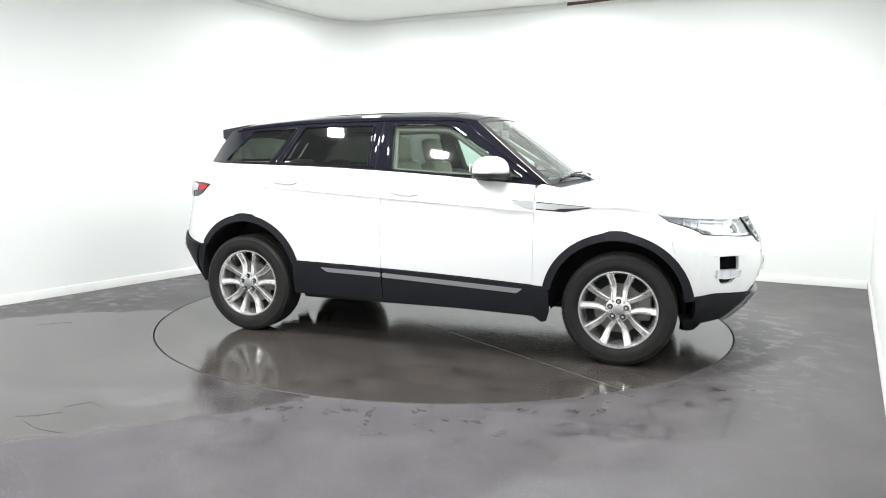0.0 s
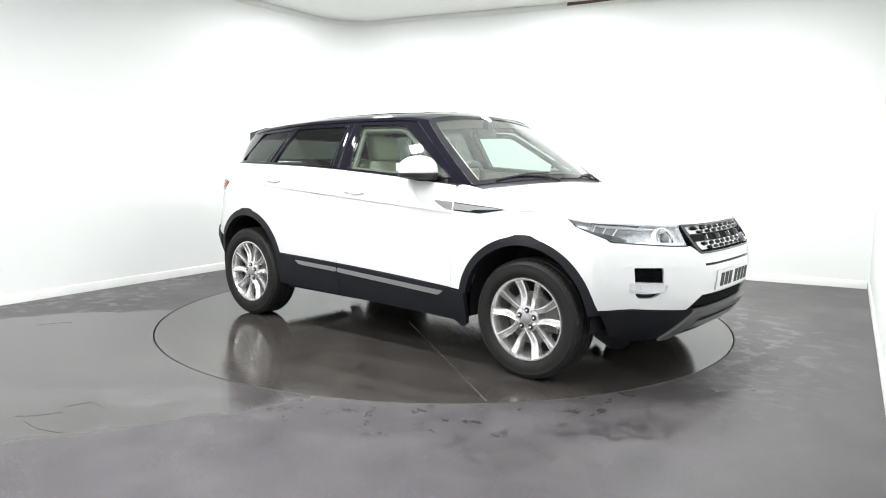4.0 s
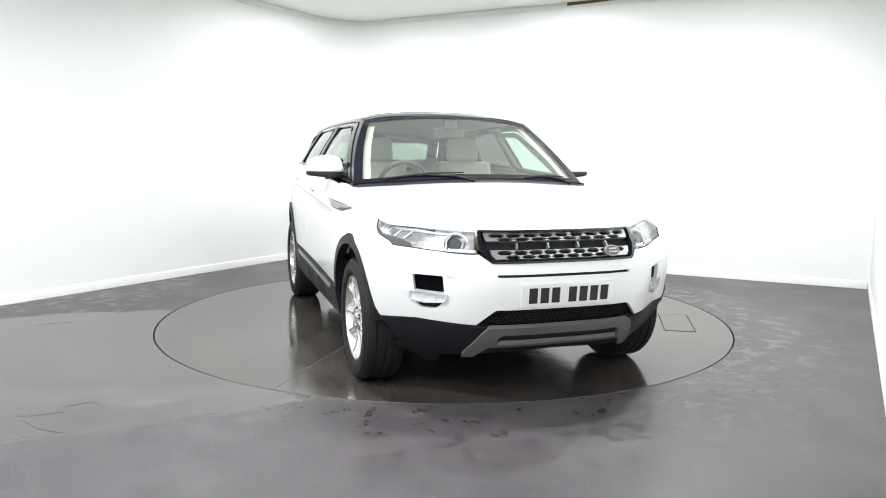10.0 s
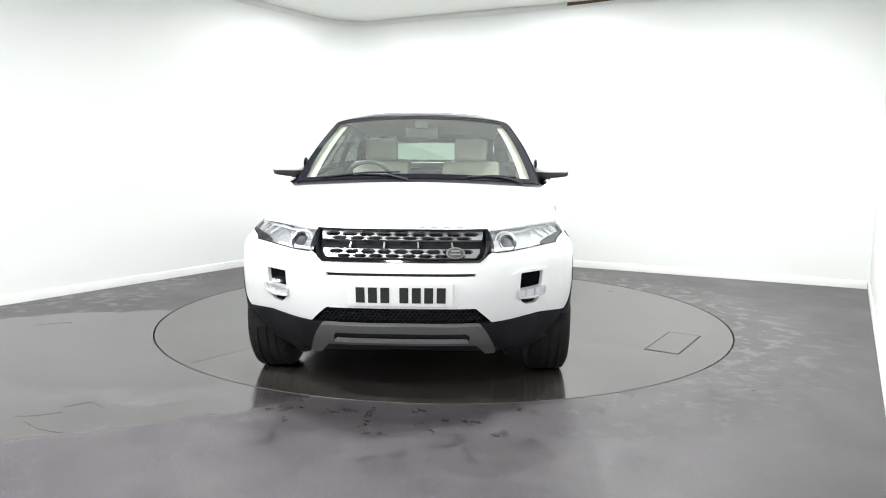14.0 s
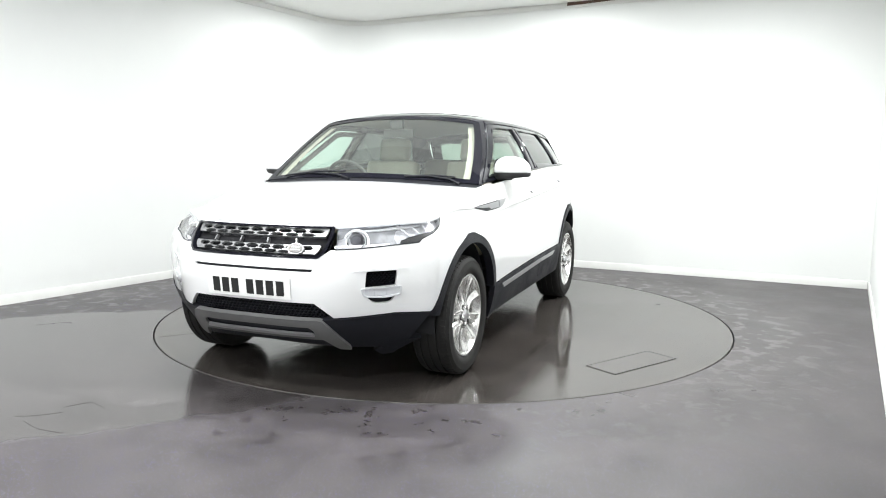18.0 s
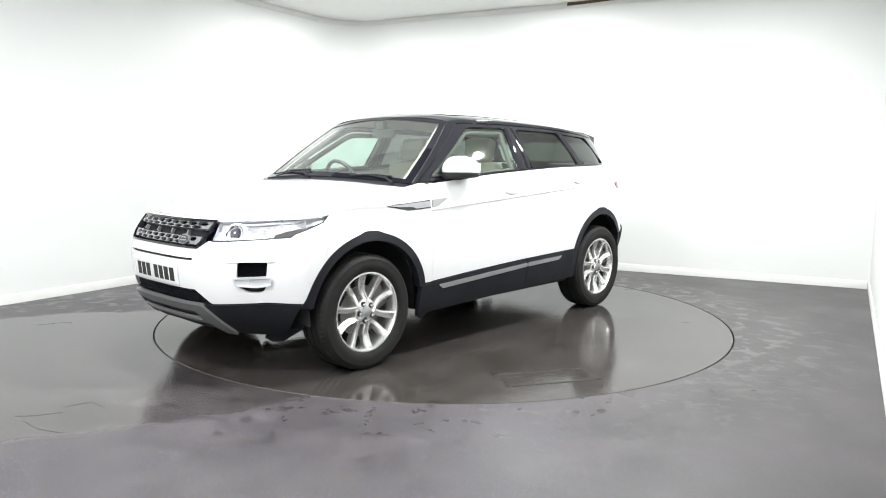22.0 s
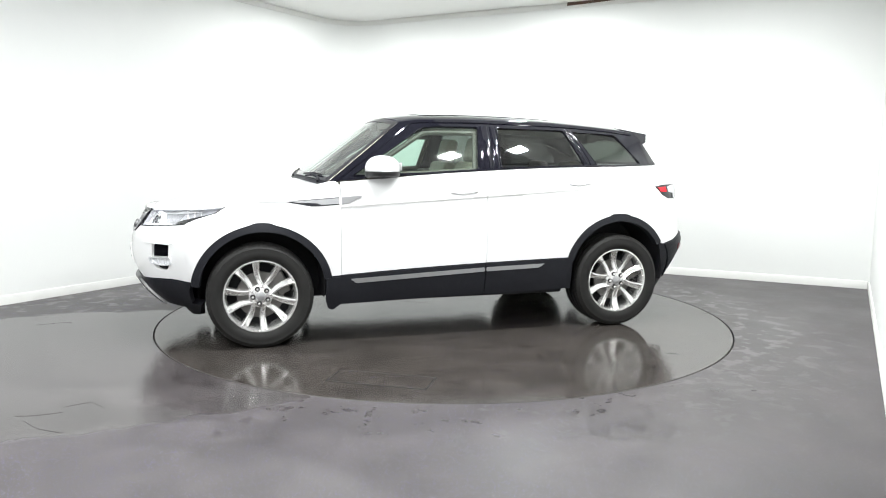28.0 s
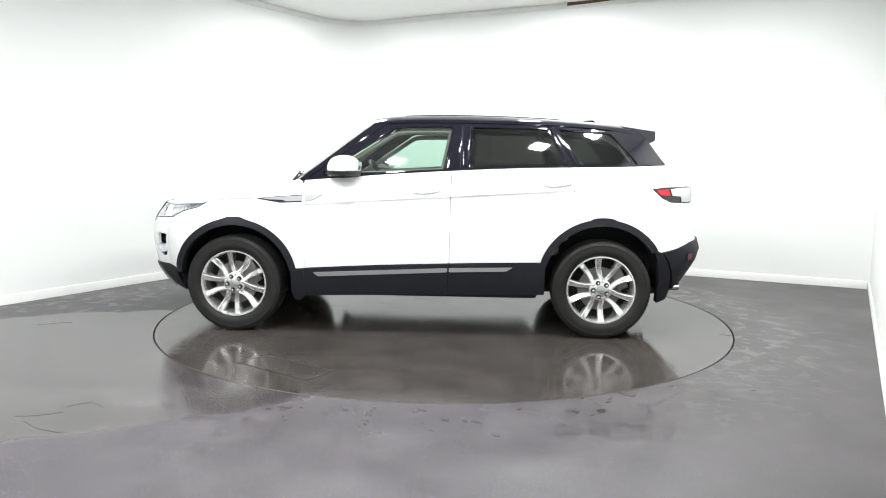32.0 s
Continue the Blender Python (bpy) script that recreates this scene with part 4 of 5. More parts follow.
# dark shell behind the panels, wheel wells and floor pan
sh = [flank(along(lambda x: BELT(x) - 0.02, 0.86, -1.75) + [(-1.75, 0.66)] + arc(RA[0], RA[1], 0.425, 148, 0) + line((-0.90, 0.33), (0.86, 0.30)) + arc(FA[0], FA[1], 0.415, 180, 44) + [(1.56, 0.93), (1.3, 0.97), (1.1, 0.97)])]
both_sides("inner_panel", sheet(sh, lift(-0.028), (0.12, 0.12), fold=0.0), M_INNER, car)
for cx, cz in ((FA[0], FA[1]), (RA[0], RA[1])):
    bm = bmesh.new()
    prev = None
    hubv = bm.verts.new((cx, 0.50, cz - 0.10))
    for k in range(25):
        a = radians(-12 + 204 * k / 24)
        ring = [bm.verts.new((cx + 0.415 * math.cos(a), y, cz + 0.405 * math.sin(a))) for y in (0.52, 0.87)]
        if prev:
            bm.faces.new((prev[0], prev[1], ring[1], ring[0]))
            bm.faces.new((prev[0], ring[0], hubv))
        prev = ring
    both_sides("wheel_liner", bm, M_INNER, car)
part("floor_pan", join(box(3.6, 1.04, 0.16, (0, 0, 0.34), 0.02), box(1.72, 1.76, 0.12, (-0.02, 0, 0.335), 0.02), box(0.25, 0.9, 0.3, (1.83, 0, 0.50), 0.04), box(0.25, 1.1, 0.25, (-1.82, 0, 0.55), 0.04)), M_INNER, car)

# glasshouse
YB = smooth_curve([-2.0, -1.81, -1.65, -1.5, -1.25, -1.0, -0.2, 0.4, 0.88], [0.50, 0.63, 0.737, 0.797, 0.838, 0.857, 0.870, 0.862, 0.812])
RAIL = smooth_curve([-1.62, -1.4, -1.0, -0.5, 0.0, 0.2, 0.33], [1.478, 1.502, 1.532, 1.548, 1.552, 1.547, 1.528])


def _house(x, z):
    h = max(0.0, z - BELT(x))
    return Vector((x, YB(x) - 0.45 * h - 0.5 * h * h, z))


def house(x, z, d=0.0):
    p = _house(x, z)
    if d:
        n = (_house(x, z + 0.004) - _house(x, z - 0.004)).cross(_house(x + 0.004, z) - _house(x - 0.004, z))
        n = n if n.y > 0 else -n
        p = p + n.normalized() * d
    return p


def hlift(d0):
    return lambda x, z, d: house(x, z, d + d0)


A_LOW, A_TOP = (0.865, 1.106), (0.325, 1.530)


def screen(s, t):
    xe = A_LOW[0] + (A_TOP[0] - A_LOW[0]) * t
    ze = A_LOW[1] + (A_TOP[1] - A_LOW[1]) * t
    e = house(xe, ze)
    f = 1 - s * s
    return Vector((xe + (0.135 + (0.06 - 0.135) * t) * f, s * e.y, ze + (0.035 + (0.045 - 0.035) * t) * f + 0.026 * math.sin(math.pi * t) * f))


# bonnet
ZC = smooth_curve([0.7, 0.9, 1.1, 1.3, 1.556, 1.8, 2.0, 2.09], [1.175, 1.158, 1.130, 1.098, 1.050, 1.0, 0.952, 0.916])


def side_y(x, z):
    return _body(bx(x, z), z).y


def nose_x(y, z):
    return _body(by(y, z), z).x


def bonnet(s, t):
    xe = 0.80 + (1.598 - 0.80) * t
    ye = side_y(xe, EDGE_Z(xe))
    xb = 1.0 - 0.20 * s * s
    xf = nose_x(abs(s) * side_y(1.598, EDGE_Z(1.598)), 0.92)
    x = xb + (xf - xb) * t
    ze = EDGE_Z(xe) * (1 - t**4) + (0.915 + 0.028 * abs(s) ** 4) * t**4
    n = 3.2 + 9.0 * (1 - t) ** 2.5
    f = (1 - abs(s) ** n) ** 0.55 if abs(s) < 1 else 0.0
    z = ze + (ZC(x) - ze) * f
    lip = float(np.interp(abs(s) * ye, [0, 0.43, 0.56, 0.66, 0.78, 0.86], [0.918, 0.916, 0.918, 0.926, 0.934, 0.947]))
    z += (lip - z) * t**5
    back = bonnet_back(s)
    q = min(1.0, abs(back.y) / 0.815)
    base = Vector((0.865 + 0.135 * (1 - q * q) + 0.038, 0, 1.106 + 0.035 * (1 - q * q) - 0.022))
    k = (1 - t) ** 3 * min(1.0, max(0.0, (0.905 - abs(back.y)) / 0.09))
    return Vector((x + (base.x - back.x) * k, s * ye, z + (base.z - back.z) * k))


def bonnet_back(s):
    f = (1 - abs(s) ** 12.2) ** 0.55 if abs(s) < 1 else 0.0
    x = 1.0 - 0.20 * s * s
    return Vector((x, s * side_y(0.80, EDGE_Z(0.80)), EDGE_Z(0.80) + (ZC(x) - EDGE_Z(0.80)) * f))


def grid(fn, us, ts, fold=None):
    bm = bmesh.new()
    g = [[bm.verts.new(fn(u, t)) for t in ts] for u in us]
    for i in range(len(us) - 1):
        for j in range(len(ts) - 1):
            bm.faces.new((g[i][j], g[i + 1][j], g[i + 1][j + 1], g[i][j + 1]))
    if fold:
        rim = [e for e in bm.edges if len(e.link_faces) == 1]
        low = {}
        for e in rim:
            for v in e.verts:
                if v not in low:
                    low[v] = bm.verts.new(v.co + Vector(fold))
        for e in rim:
            a, b = e.verts
            bm.faces.new((a, b, low[b], low[a]))
    bmesh.ops.recalc_face_normals(bm, faces=bm.faces)
    return bm


SS = [math.sin(math.pi / 2 * (k / 22 - 1)) for k in range(45)]
TT = [k / 26 for k in range(27)]
joint = sheet([flank(along(lambda x: EDGE_Z(x) - 0.0025, 1.53, 1.165, 24) + along(lambda x: EDGE_Z(x) - 0.0075, 1.165, 1.53, 24))], lift(0.002), (0.2, 0.2), fold=0.001)
both_sides("bonnet_joint", joint, M_FRAME, car)
part("bonnet", outward(grid(bonnet, SS, TT, (0, 0, -0.012)), (1.3, 0, 0.7)), M_WHITE, car, smooth=40)
for k in range(10):
    s = -0.40 + 0.08 * k + (0.04 if k > 4 else -0.04)
    c = bonnet(s, 0.955)
    part("bonnet_letter", box(0.020, 0.036, 0.004, (c.x, c.y, c.z + 0.001), 0.001, 1), M_SILVER, car)

WIN_F = rounded([(0.700, 1.148), (0.165, 1.494), (0.06, 1.502), (-0.262, 1.502), (-0.205, 1.192), (0.2, 1.168)], [0.02, 0.04, 0.03, 0.02, 0.02, 0.02])
WIN_R = rounded([(-0.402, 1.499), (-0.945, 1.488), (-1.064, 1.222), (-0.7, 1.212), (-0.382, 1.201)], 0.022)
WIN_Q = rounded([(-1.012, 1.484), (-1.388, 1.461), (-1.590, 1.238), (-1.168, 1.224)], 0.022)
frame_out = line(A_LOW, A_TOP, 8) + [A_TOP] + along(RAIL, 0.25, -1.60, 24) + line((-1.63, 1.465), (-1.80, 1.238), 6) + [(-1.81, 1.236)] + along(lambda x: BELT(x) + 0.003, -1.78, 0.84, 30)
bm = outward(sheet([frame_out, WIN_F, WIN_R, WIN_Q], hlift(0.0), (0.06, 0.05), fold=0.02), (0, 0, 1.3))
both_sides("window_surround", bm, M_BLACK, car, "gloss black pillars and window surround")


for nm, win, mat in (("side_window", WIN_F, M_SIDE), ("side_window", WIN_R, M_PRIVACY), ("side_window", WIN_Q, M_PRIVACY)):
    bm = outward(sheet([win], hlift(-0.006), (0.06, 0.05), fold=0.004), (0, 0, 1.3))
    for ob in both_sides(nm, bm, mat, car):
        ob.visible_shadow = False
# pale inner frames of the front doors
rim = inset(WIN_F, 0.014)
both_sides("inner_door_frame", tube([house(x, z, -0.045) for x, z in rim + rim[:2]], 0.020, 8), M_FRAME, car, "pale inner door frame")
# gloss strip along the belt and door joints in the pillars
bm = outward(sheet([along(lambda x: BELT(x) + 0.004, 0.80, -1.78, 30) + along(lambda x: BELT(x) + 0.014, -1.78, 0.80, 30)], hlift(0.006), (0.1, 0.1), fold=0.006), (0, 0, 1))
both_sides("belt_strip", bm, M_BLACK, car)
bm = outward(sheet([[(-0.318, 1.195), (-0.322, 1.195), (-0.340, 1.53), (-0.336, 1.53)]], hlift(0.0015), (0.1, 0.06), fold=0.001), (0, 0, 1.3))
both_sides("door_joint", bm, M_INNER, car)
bm = outward(sheet([[(-1.098, 1.218), (-1.102, 1.218), (-1.094, 1.26), (-0.979, 1.50), (-0.975, 1.50), (-1.090, 1.26)]], hlift(0.0015), (0.1, 0.06), fold=0.001), (0, 0, 1.3))
both_sides("door_joint", bm, M_INNER, car)
def pillar(front, rear, z0, z1):
    """A gently domed gloss panel between two raked edges, each (x below, x above)."""
    def at(u, t):
        x0, x1 = front[0] + (front[1] - front[0]) * t, rear[0] + (rear[1] - rear[0]) * t
        w = (u + 1) / 2
        return house(x0 + (x1 - x0) * w, z0 + (z1 - z0) * t, 0.0005 + 0.006 * (1 - u**4))
    return outward(grid(at, [k / 8 - 1 for k in range(17)], [k / 8 for k in range(9)]), (0, 0, 1.3))


for fr_, re_, zt in (((-0.214, -0.270), (-0.314, -0.332), 1.506), ((-0.328, -0.346), (-0.374, -0.394), 1.506), ((-1.072, -0.953), (-1.094, -0.972), 1.494), ((-1.106, -0.982), (-1.160, -1.004), 1.492)):
    both_sides("pillar_panel", pillar(fr_, re_, BELT(fr_[0]) + 0.018, zt), M_BLACK, car, "gloss black pillar panel")
# rubber and gloss mouldings round the windows and under the roof edge
for win in (WIN_F, WIN_R, WIN_Q):
    both_sides("window_seal", tube([house(x, z, 0.002) for x, z in win + win[:2]], 0.0055, 6), M_BLACK, car)
both_sides("pillar_seam", tube([house(0.79 - 0.54 * k / 10, 1.128 + 0.388 * k / 10, 0.001) for k in range(11)], 0.006, 6), M_BLACK, car)
both_sides("drip_moulding", tube([house(x, RAIL(x) - 0.020, 0.002) for x in [0.24 - 1.80 * k / 30 for k in range(31)]], 0.006, 6), M_BLACK, car)


def patch(fn, u0, u1, t0, t1, nu=20, nt=8):
    return grid(fn, [u0 + (u1 - u0) * k / nu for k in range(nu + 1)], [t0 + (t1 - t0) * k / nt for k in range(nt + 1)], None)


ws = part("windscreen", outward(patch(screen, -0.94, 0.94, 0.05, 0.945, 24, 12), (0, 0, 1)), M_GLASS, car)
ws.visible_shadow = False
fr = join(patch(screen, -1.0, -0.93, 0, 1, 2, 12), patch(screen, 0.93, 1.0, 0, 1, 2, 12), patch(screen, -0.93, 0.93, 0, 0.055, 20, 2), patch(screen, -0.93, 0.93, 0.94, 1, 20, 2))
bmesh.ops.remove_doubles(fr, verts=fr.verts, dist=0.002)
bmesh.ops.recalc_face_normals(fr, faces=fr.faces)
fr = outward(fr, (0, 0, 1))
bmesh.ops.translate(fr, verts=fr.verts, vec=(0.003, 0, 0.003))
part("windscreen_frame", fr, M_BLACK, car, "gloss black windscreen pillars and border")

for sg in (-1, 1):
    tr = patch(screen, sg * 0.865, sg * 0.95, 0.02, 0.97, 2, 12)
    bmesh.ops.translate(tr, verts=tr.verts, vec=(-0.012, 0, -0.030))
    part("pillar_trim", tr, M_LEATHER, car, "cream inner pillar trim")

ROOF_Z = smooth_curve([-1.62, -1.37, -0.91, -0.45, -0.07, 0.113, 0.25, 0.385], [1.540, 1.560, 1.598, 1.618, 1.620, 1.614, 1.603, 1.575])


def roof(s, t):
    xe = A_TOP[0] + (-1.60 - A_TOP[0]) * t
    xc = 0.385 + (-1.62 - 0.385) * t
    e = house(xe, RAIL(xe))
    f = (1 - abs(s) ** 2.4) ** 0.75 if abs(s) < 1 else 0.0
    x = xe + (xc - xe) * (1 - s * s)
    return Vector((x, s * e.y, e.z + (ROOF_Z(x) - e.z) * f))


part("roof", outward(grid(roof, SS, [k / 30 for k in range(31)], (0, 0, -0.012)), (-0.6, 0, 1.2)), M_ROOF, car, smooth=45)
gp = patch(roof, -0.72, 0.72, 0.12, 0.72, 20, 14)
bmesh.ops.translate(gp, verts=gp.verts, vec=(0, 0, 0.003))
part("roof_panel", outward(gp, (-0.6, 0, 1.2)), M_ROOF, car)

fin = tube([(-1.20, 0, 1.560), (-1.28, 0, 1.574), (-1.36, 0, 1.578), (-1.40, 0, 1.545)], [0.010, 0.013, 0.013, 0.010], 10)
part("roof_aerial", fin, M_BLACK, car)


def spoiler(s, t):
    w = 0.60
    x = -1.50 - 0.31 * t + 0.075 * s * s * t
    return Vector((x, s * w * (1 - 0.02 * t), 1.543 - 0.035 * t - 0.030 * abs(s) ** 3))


bm = grid(spoiler, [k / 12 - 1 for k in range(25)], [k / 8 for k in range(9)])
ex = bmesh.ops.extrude_face_region(bm, geom=bm.faces[:])
for v in [g for g in ex["geom"] if isinstance(g, bmesh.types.BMVert)]:
    q = min(1.0, (-1.50 - v.co.x) / 0.31)
    v.co.z -= 0.02 + 0.13 * q if q < 0.6 else 0.012 + 0.215 * (1 - q)
bmesh.ops.recalc_face_normals(bm, faces=bm.faces)
part("rear_spoiler", bm, M_BLACK, car)


def rear_glass(s, t):
    return Vector((-1.625 - 0.185 * (1 - t) - 0.10 * (1 - s * s), s * (0.630 - 0.03 * t), 1.235 + 0.235 * t))


rg = part("rear_window", outward(patch(rear_glass, -0.85, 0.85, 0.08, 0.9, 16, 6), (0, 0, 1.3)), M_REAR, car)
rg.visible_shadow = False
part("rear_window_frame", outward(join(patch(rear_glass, -1.0, -0.84, 0, 1, 3, 6), patch(rear_glass, 0.84, 1.0, 0, 1, 3, 6), patch(rear_glass, -0.84, 0.84, 0, 0.09, 16, 1), patch(rear_glass, -0.84, 0.84, 0.89, 1, 16, 1)), (0, 0, 1.3)), M_BLACK, car)

# door mirrors
def mirror_cap(u, t):
    """A rounded cap: domed above, flat below."""
    def p(v, e):
        return math.copysign(abs(v) ** e, v)
    cu, su = math.cos(u), math.sin(u)
    ct, st = math.cos(t), math.sin(t)
    k = p(ct * su, 0.85)
    z = p(st, 0.78)
    return Vector((0.505 + 0.118 * p(ct * cu, 0.85) * (1 - 0.12 * k), 0.930 + 0.126 * k, 1.180 + (0.109 if z > 0 else 0.004) * z * (1 - 0.10 * k)))


bm = grid(mirror_cap, [2 * math.pi * k / 32 for k in range(33)], [math.pi * (k / 20 - 0.5) for k in range(21)])
bmesh.ops.remove_doubles(bm, verts=bm.verts, dist=1e-4)
bmesh.ops.recalc_face_normals(bm, faces=bm.faces)
bm = outward(bm, (0.475, 0.93, 1.2))
mirrors = both_sides("door_mirror", bm, M_WHITE, car, "white door mirror on a black foot", 60)
def mirror_foot(u, t):
    """The black underside of the mirror, drawn in towards the door."""
    p = mirror_cap(u, 0.0)
    q = math.sin(t)
    k = (p.y - 0.80) / 0.25
    return Vector((0.505 + (p.x - 0.505) * max(0.0, math.cos(t)) ** 0.1, 0.93 + (p.y - 0.93) * max(0.0, math.cos(t)) ** 0.1, 1.182 - (0.054 - 0.022 * k) * q))


foot = grid(mirror_foot, [2 * math.pi * k / 32 for k in range(33)], [math.pi / 2 * k / 8 for k in range(9)])
bmesh.ops.remove_doubles(foot, verts=foot.verts, dist=1e-4)
bmesh.ops.recalc_face_normals(foot, faces=foot.faces)
low = join(foot, tube([(0.51, 0.93, 1.152), (0.515, 0.86, 1.146), (0.53, 0.79, 1.136)], [0.022, 0.034, 0.044], 14, 0.75))
other = mirrored(low)
part("mirror_foot", low, M_BAR, mirrors[0])
part("mirror_foot", other, M_BAR, mirrors[1])
inner = bmesh.new()
bmesh.ops.create_uvsphere(inner, u_segments=20, v_segments=12, radius=1.0)
for v in inner.verts:
    v.co = Vector((0.500 + 0.080 * v.co.x, 0.822 + 0.014 * v.co.y, 1.222 + 0.052 * v.co.z))
other = mirrored(inner)
part("mirror_cheek", inner, M_BLACK, mirrors[0], "black inner end of the housing")
part("mirror_cheek", other, M_BLACK, mirrors[1], "black inner end of the housing")
gl = box(0.006, 0.14, 0.055, (0.390, 0.930, 1.215), 0.002, 1)
other = mirrored(gl)
part("mirror_glass", gl, M_CHROME, mirrors[0])
part("mirror_glass", other, M_CHROME, mirrors[1])

# wheels
def make_wheel():
    wheel = new("wheel")
    wheel.parent = car
    tread = [(0.236, -0.095), (0.265, -0.112), (0.300, -0.118), (0.328, -0.113), (0.345, -0.100), (0.354, -0.082)]
    for g in (-0.05, 0.0, 0.05):
        tread += [(0.357, g - 0.006), (0.350, g - 0.005), (0.350, g + 0.005), (0.357, g + 0.006)]
    tread += [(0.354, 0.082), (0.345, 0.100), (0.334, 0.109), (0.326, 0.1145), (0.322, 0.1135), (0.300, 0.1185), (0.275, 0.117), (0.255, 0.110), (0.246, 0.100), (0.243, 0.092)]
    part("tyre", revolve([(r * 0.986 if r > 0.29 else r, w) for r, w in tread], 72), M_RUBBER, wheel, smooth=30)
    bm = bmesh.new()
    for k in range(66):
        for side in (-1, 1):
            a = 2 * math.pi * (k + 0.25 * side) / 66
            c, s = math.cos(a), math.sin(a)
            vs = [bm.verts.new((r * c - t * s, side * y, r * s + t * c)) for t in (-0.010, 0.010) for r, y in ((0.335, 0.072), (0.3515, 0.072), (0.3505, 0.088), (0.343, 0.101), (0.330, 0.104))]
            bm.faces.new(vs[:5])
            bm.faces.new(vs[5:])
            for i in range(5):
                bm.faces.new((vs[i], vs[(i + 1) % 5], vs[5 + (i + 1) % 5], vs[5 + i]))
    bmesh.ops.recalc_face_normals(bm, faces=bm.faces)
    tagged(part("tread", bm, M_RUBBER, wheel, "worn shoulder blocks", 20), kind="stuff")
    part("rim", revolve([(0.246, 0.096), (0.243, 0.104), (0.234, 0.104), (0.228, 0.094), (0.223, 0.075), (0.213, 0.02), (0.210, -0.08), (0.230, -0.09)], 72), M_ALLOY, wheel, "silver alloy rim")
    for k in range(5):
        base = 90 + 72 * k
        for sgn in (-1, 1):
            bm = bmesh.new()
            rows = []
            for j in range(15):
                t = j / 14
                r = 0.054 + (0.233 - 0.054) * t
                off = float(np.interp(t, [0, 0.10, 0.20, 0.30, 0.42, 0.6, 1.0], [33.0, 27.5, 22.0, 18.2, 16.4, 16.0, 17.2]))
                a = radians(base + sgn * off)
                hw = 0.0185 + 0.0065 * t**1.5
                y = 0.099 - 0.017 * math.sin(math.pi * min(1, t * 1.05)) - 0.008 * (1 - t)
                c = Vector((r * math.cos(a), 0, r * math.sin(a)))
                tn = Vector((-math.sin(a), 0, math.cos(a))) * sgn
                # a bright ridge on the side of the twin spoke, a flat that falls away from it
                prof = ((-hw, y - 0.05), (-hw, y - 0.015), (-hw * 0.72, y - 0.008), (hw * 0.25, y - 0.004), (hw * 0.50, y + 0.001), (hw * 0.78, y), (hw, y - 0.012), (hw, y - 0.05))
                rows.append([bm.verts.new(c + tn * w + Vector((0, h, 0))) for w, h in prof])
            n = len(rows[0])
            for a_, b_ in zip(rows, rows[1:]):
                for i in range(n):
                    bm.faces.new((a_[i], a_[(i + 1) % n], b_[(i + 1) % n], b_[i]))
            bm.faces.new(rows[0])
            bm.faces.new(rows[-1])
            bmesh.ops.recalc_face_normals(bm, faces=bm.faces)
            part("spoke", bm, M_ALLOY, wheel, smooth=30)
    part("hub", revolve([(0.0, 0.088), (0.055, 0.086), (0.078, 0.080), (0.084, 0.05), (0.084, 0.03)], 40), M_ALLOY, wheel)
    part("hub_cap", revolve([(0.0, 0.101), (0.022, 0.100), (0.031, 0.096), (0.034, 0.084)], 32), M_SILVER, wheel)
    for k in range(5):
        a = radians(90 + 72 * k)
        # flat dark disc on the hub, painted shade of the nut's recess
        well_shade = revolve([(0.017, 0.0855), (0.0, 0.0855)], 16)
        bmesh.ops.translate(well_shade, verts=well_shade.verts, vec=(0.052 * math.cos(a), 0.002, 0.052 * math.sin(a)))
        part("nut_shade", well_shade, M_INNER, wheel)
        nut = revolve([(0.0, 0.104), (0.006, 0.103), (0.0105, 0.098), (0.0115, 0.084)], 6)
        bmesh.ops.translate(nut, verts=nut.verts, vec=(0.052 * math.cos(a), 0, 0.052 * math.sin(a)))
        part("wheel_nut", nut, M_CHROME, wheel, smooth=20)
    part("brake_disc", revolve([(0.07, 0.025), (0.07, 0.032), (0.155, 0.032), (0.155, 0.008), (0.07, 0.018)], 48), M_STEEL, wheel)
    cal = bmesh.new()
    caliper = join(cal, box(0.09, 0.06, 0.16, (0.0, 0.03, 0.0), 0.02, 3))
    bmesh.ops.translate(caliper, verts=caliper.verts, vec=(-0.15, 0, 0.02))
    part("brake_caliper", caliper, M_STEEL, wheel)
    # added dark disc that gives the shade in the gaps between the spokes
    part("wheel_shade_disc", revolve([(0.0, -0.03), (0.212, -0.03), (0.212, -0.06), (0.0, -0.06)], 40), M_INNER, wheel)
    return wheel


first = make_wheel()
WHEEL_Z = 0.352
first.matrix_basis = pose(1.33, 0.812, WHEEL_Z, 0, 24, 0)
for x, side, turn in ((-1.33, 1, 22), (1.33, -1, -2), (-1.33, -1, 3)):
    copy_thing(first, pose(x, 0.812 * side, WHEEL_Z, 0, 0, 0 if side > 0 else 180) @ pose(0, 0, 0, 0, turn, 0))

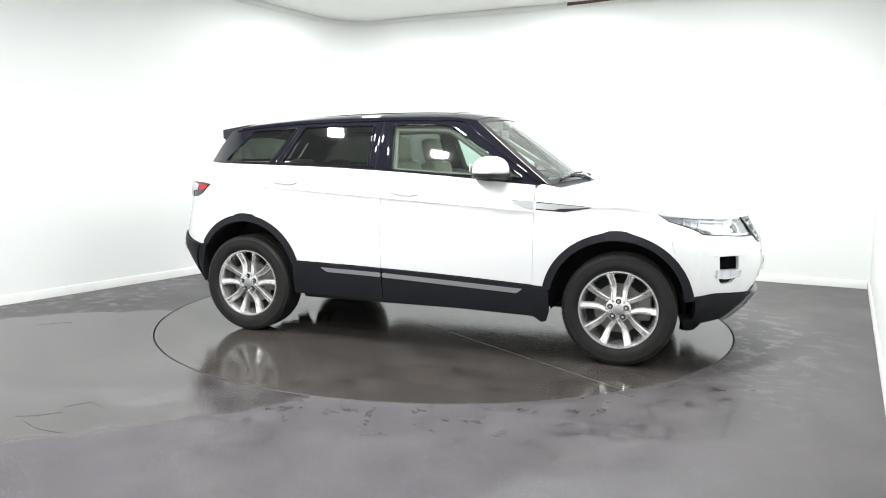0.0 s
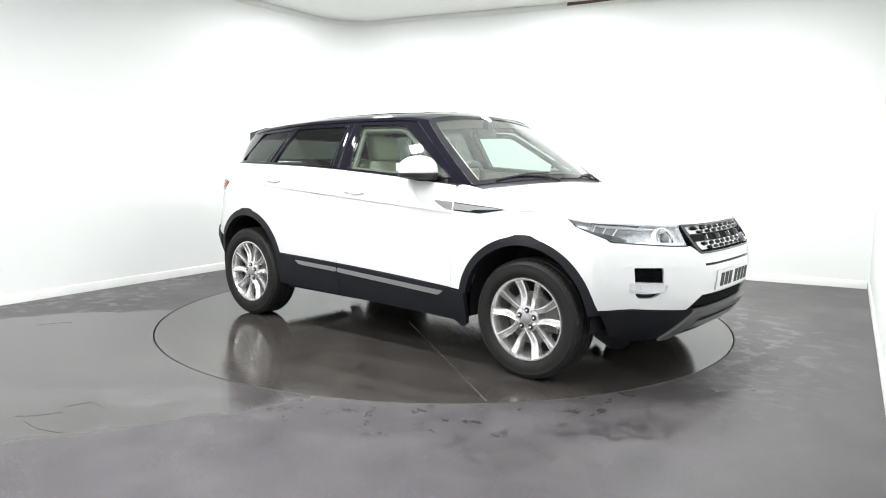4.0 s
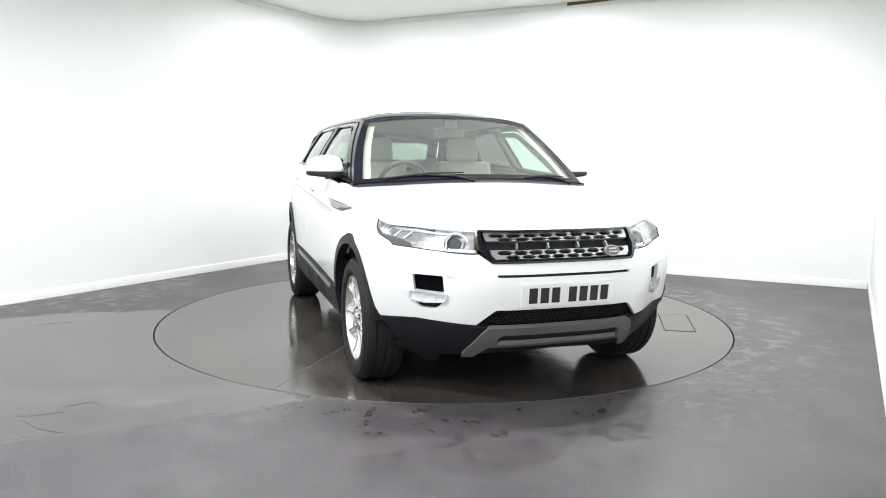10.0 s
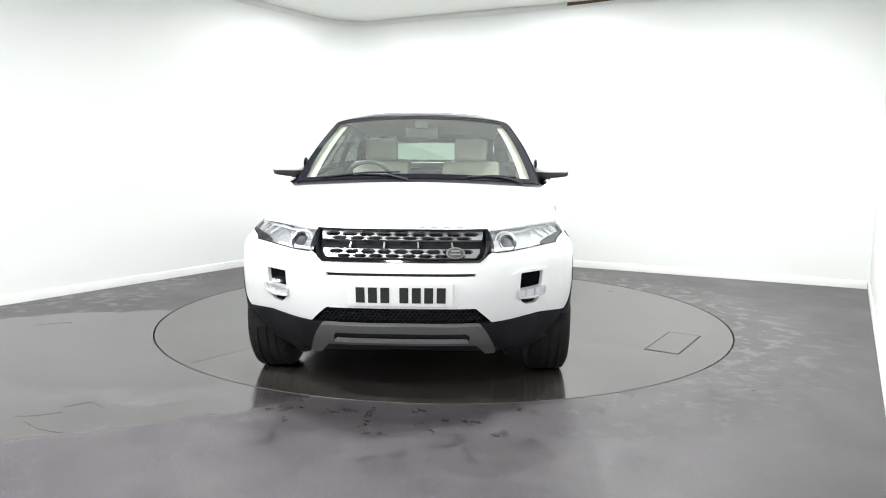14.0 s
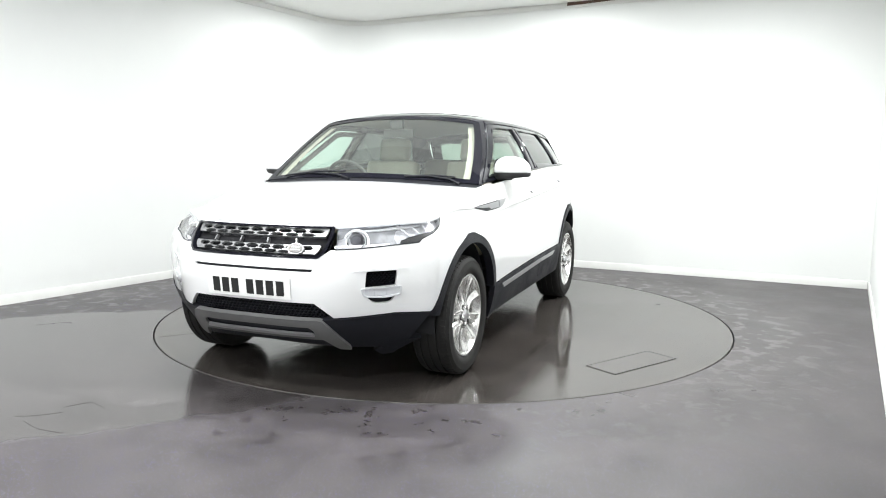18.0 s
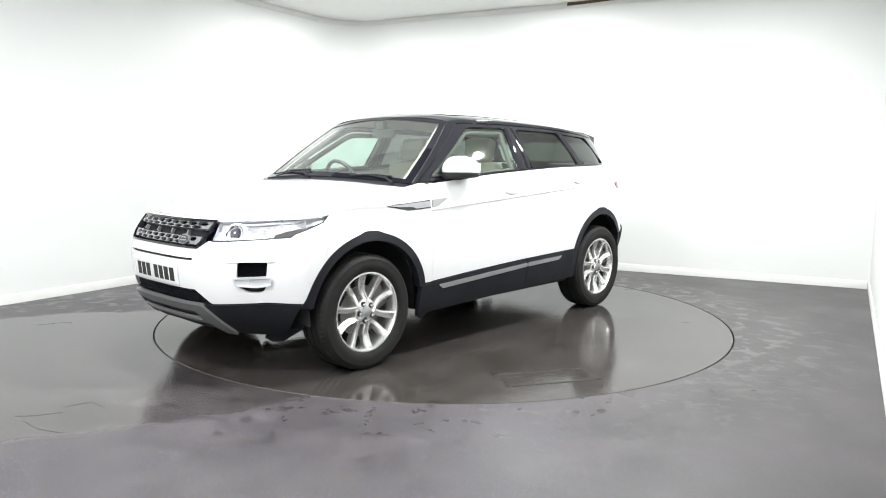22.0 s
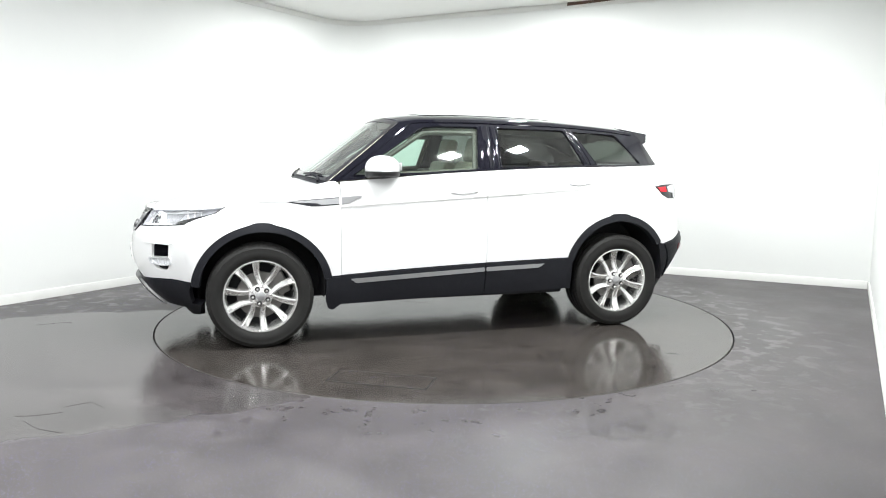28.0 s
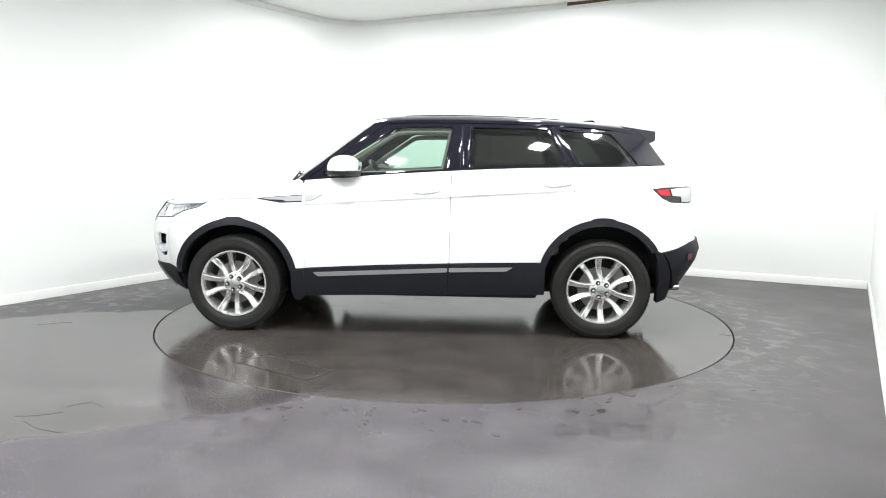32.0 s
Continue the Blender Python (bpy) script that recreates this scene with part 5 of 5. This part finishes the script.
# ---- cabin ----
def seat(x, y, w=0.50, back_h=0.60, rear=False):
    st = new("rear_seat" if rear else "front_seat")
    st.parent = car
    st.matrix_basis = pose(x, y, 0.0)
    part("cushion", box(0.50, w, 0.16, (0.05, 0, 0.63), 0.05, 3), M_LEATHER, st)
    bk = box(0.13, w * 0.94, back_h, (0, 0, back_h / 2), 0.05, 4, )
    bk.transform(Matrix.Translation((-0.20, 0, 0.66)) @ Matrix.Rotation(radians(-14), 4, "Y"))
    part("backrest", bk, M_LEATHER, st)
    n = 1 if not rear else 2
    for k in range(n):
        yy = 0 if n == 1 else (k - 0.5) * w * 0.52
        hr = box(0.10, 0.27, 0.19, (0, 0, back_h + 0.10), 0.045, 4)
        hr.transform(Matrix.Translation((-0.20, yy, 0.66)) @ Matrix.Rotation(radians(-14), 4, "Y"))
        part("headrest", hr, M_LEATHER, st)
    return st


seat(0.02, 0.37)
seat(0.02, -0.37)
seat(-0.86, 0.0, 1.22, 0.42, True)

dash = part("dashboard", box(0.46, 1.42, 0.24, (0.74, 0, 0.985), 0.07, 4), M_DASH, car)
part("parcel_shelf", box(0.46, 1.16, 0.02, (-1.40, 0, 1.17), 0.008), M_DASH, car)
wheel_rim = bmesh.new()
tor = []
for k in range(32):
    a = 2 * math.pi * k / 32
    tor.append([wheel_rim.verts.new(((0.175 + 0.016 * math.cos(b)) * math.cos(a), (0.175 + 0.016 * math.cos(b)) * math.sin(a), 0.016 * math.sin(b))) for b in [2 * math.pi * j / 8 for j in range(8)]])
for k in range(32):
    for j in range(8):
        wheel_rim.faces.new((tor[k][j], tor[(k + 1) % 32][j], tor[(k + 1) % 32][(j + 1) % 8], tor[k][(j + 1) % 8]))
sw = join(wheel_rim, box(0.13, 0.11, 0.05, (0, 0, -0.01), 0.02, 2), box(0.02, 0.32, 0.014, (0, 0, 0), 0.005, 1), box(0.17, 0.03, 0.014, (-0.085, 0, 0), 0.005, 1))
sw.transform(Matrix.Translation((0.45, -0.37, 1.085)) @ Matrix.Rotation(radians(-66), 4, "Y"))
bmesh.ops.recalc_face_normals(sw, faces=sw.faces)
part("steering_wheel", sw, M_DASH, car)
part("steering_column", tube([(0.47, -0.37, 1.075), (0.66, -0.37, 0.99)], 0.035, 10), M_DASH, car)
mir = join(box(0.02, 0.24, 0.065, (0.36, 0, 1.455), 0.01, 2), box(0.05, 0.10, 0.07, (0.385, 0, 1.52), 0.015, 2))
part("interior_mirror", mir, M_DASH, car)


def lining(s, t):
    p = roof(s * 0.98, 0.03 + t * 0.94)
    return p + Vector((0, 0, -0.035))


part("headlining", patch(lining, -0.97, 0.97, 0, 1, 14, 14), M_LINING, car)
bm = outward(sheet([along(lambda x: BELT(x) - 0.02, 0.80, -0.9) + line((-0.9, 0.7), (0.8, 0.6))], lambda x, z, d: Vector((x, YB(x) - 0.075, z)), (0.3, 0.3), fold=0.0), (0, 2, 1))
both_sides("door_card", bm, M_LEATHER, car)

# wipers
def on_screen(y, t, up=0.018):
    return screen(y / 0.80, t) + Vector((up * 0.6, 0, up))


for y0, y1, t1 in ((-0.05, -0.62, 0.045), (0.69, 0.33, 0.035)):
    arm = tube([on_screen(y0, -0.03, 0.008), on_screen(y0 * 0.8 + y1 * 0.2, 0.02, 0.012), on_screen(y0 * 0.35 + y1 * 0.65, t1 + 0.005, 0.014)], [0.010, 0.007, 0.005], 6)
    blade = tube([on_screen(y0 * 0.9 + y1 * 0.1, t1 + 0.015, 0.012), on_screen((y0 + y1) / 2, t1 + 0.012, 0.014), on_screen(y1, t1 - 0.02, 0.012)], 0.006, 6)
    part("wiper", join(arm, blade), M_CLAD, car)
part("cowl", outward(grid(lambda u, t: (bonnet(u, 0) + Vector((0.012, 0, -0.004))).lerp(screen(u * 1.0, 0.03) + Vector((0, 0, -0.004)), t) + Vector((0, 0, -0.006 * math.sin(math.pi * t))), [k / 12 - 1 for k in range(25)], [k / 4 for k in range(5)]), (0.9, 0, 0.5)), M_CLAD, car, "black cowl panel under the windscreen")


# ---- moving things ----
def motions():
    rows, spin = [], []
    for k in range(33):
        t = float(k)
        h = heading(t)
        c, s = math.cos(radians(h)), math.sin(radians(h))
        rows.append((t, pose(CAR_OFF[0] * c - CAR_OFF[1] * s, CAR_OFF[0] * s + CAR_OFF[1] * c, 0.0, 0, 0, h)))
        spin.append((t, pose(0, 0, 0, 0, 0, h)))
    walk(car, rows)
    walk(table, spin)


motions()
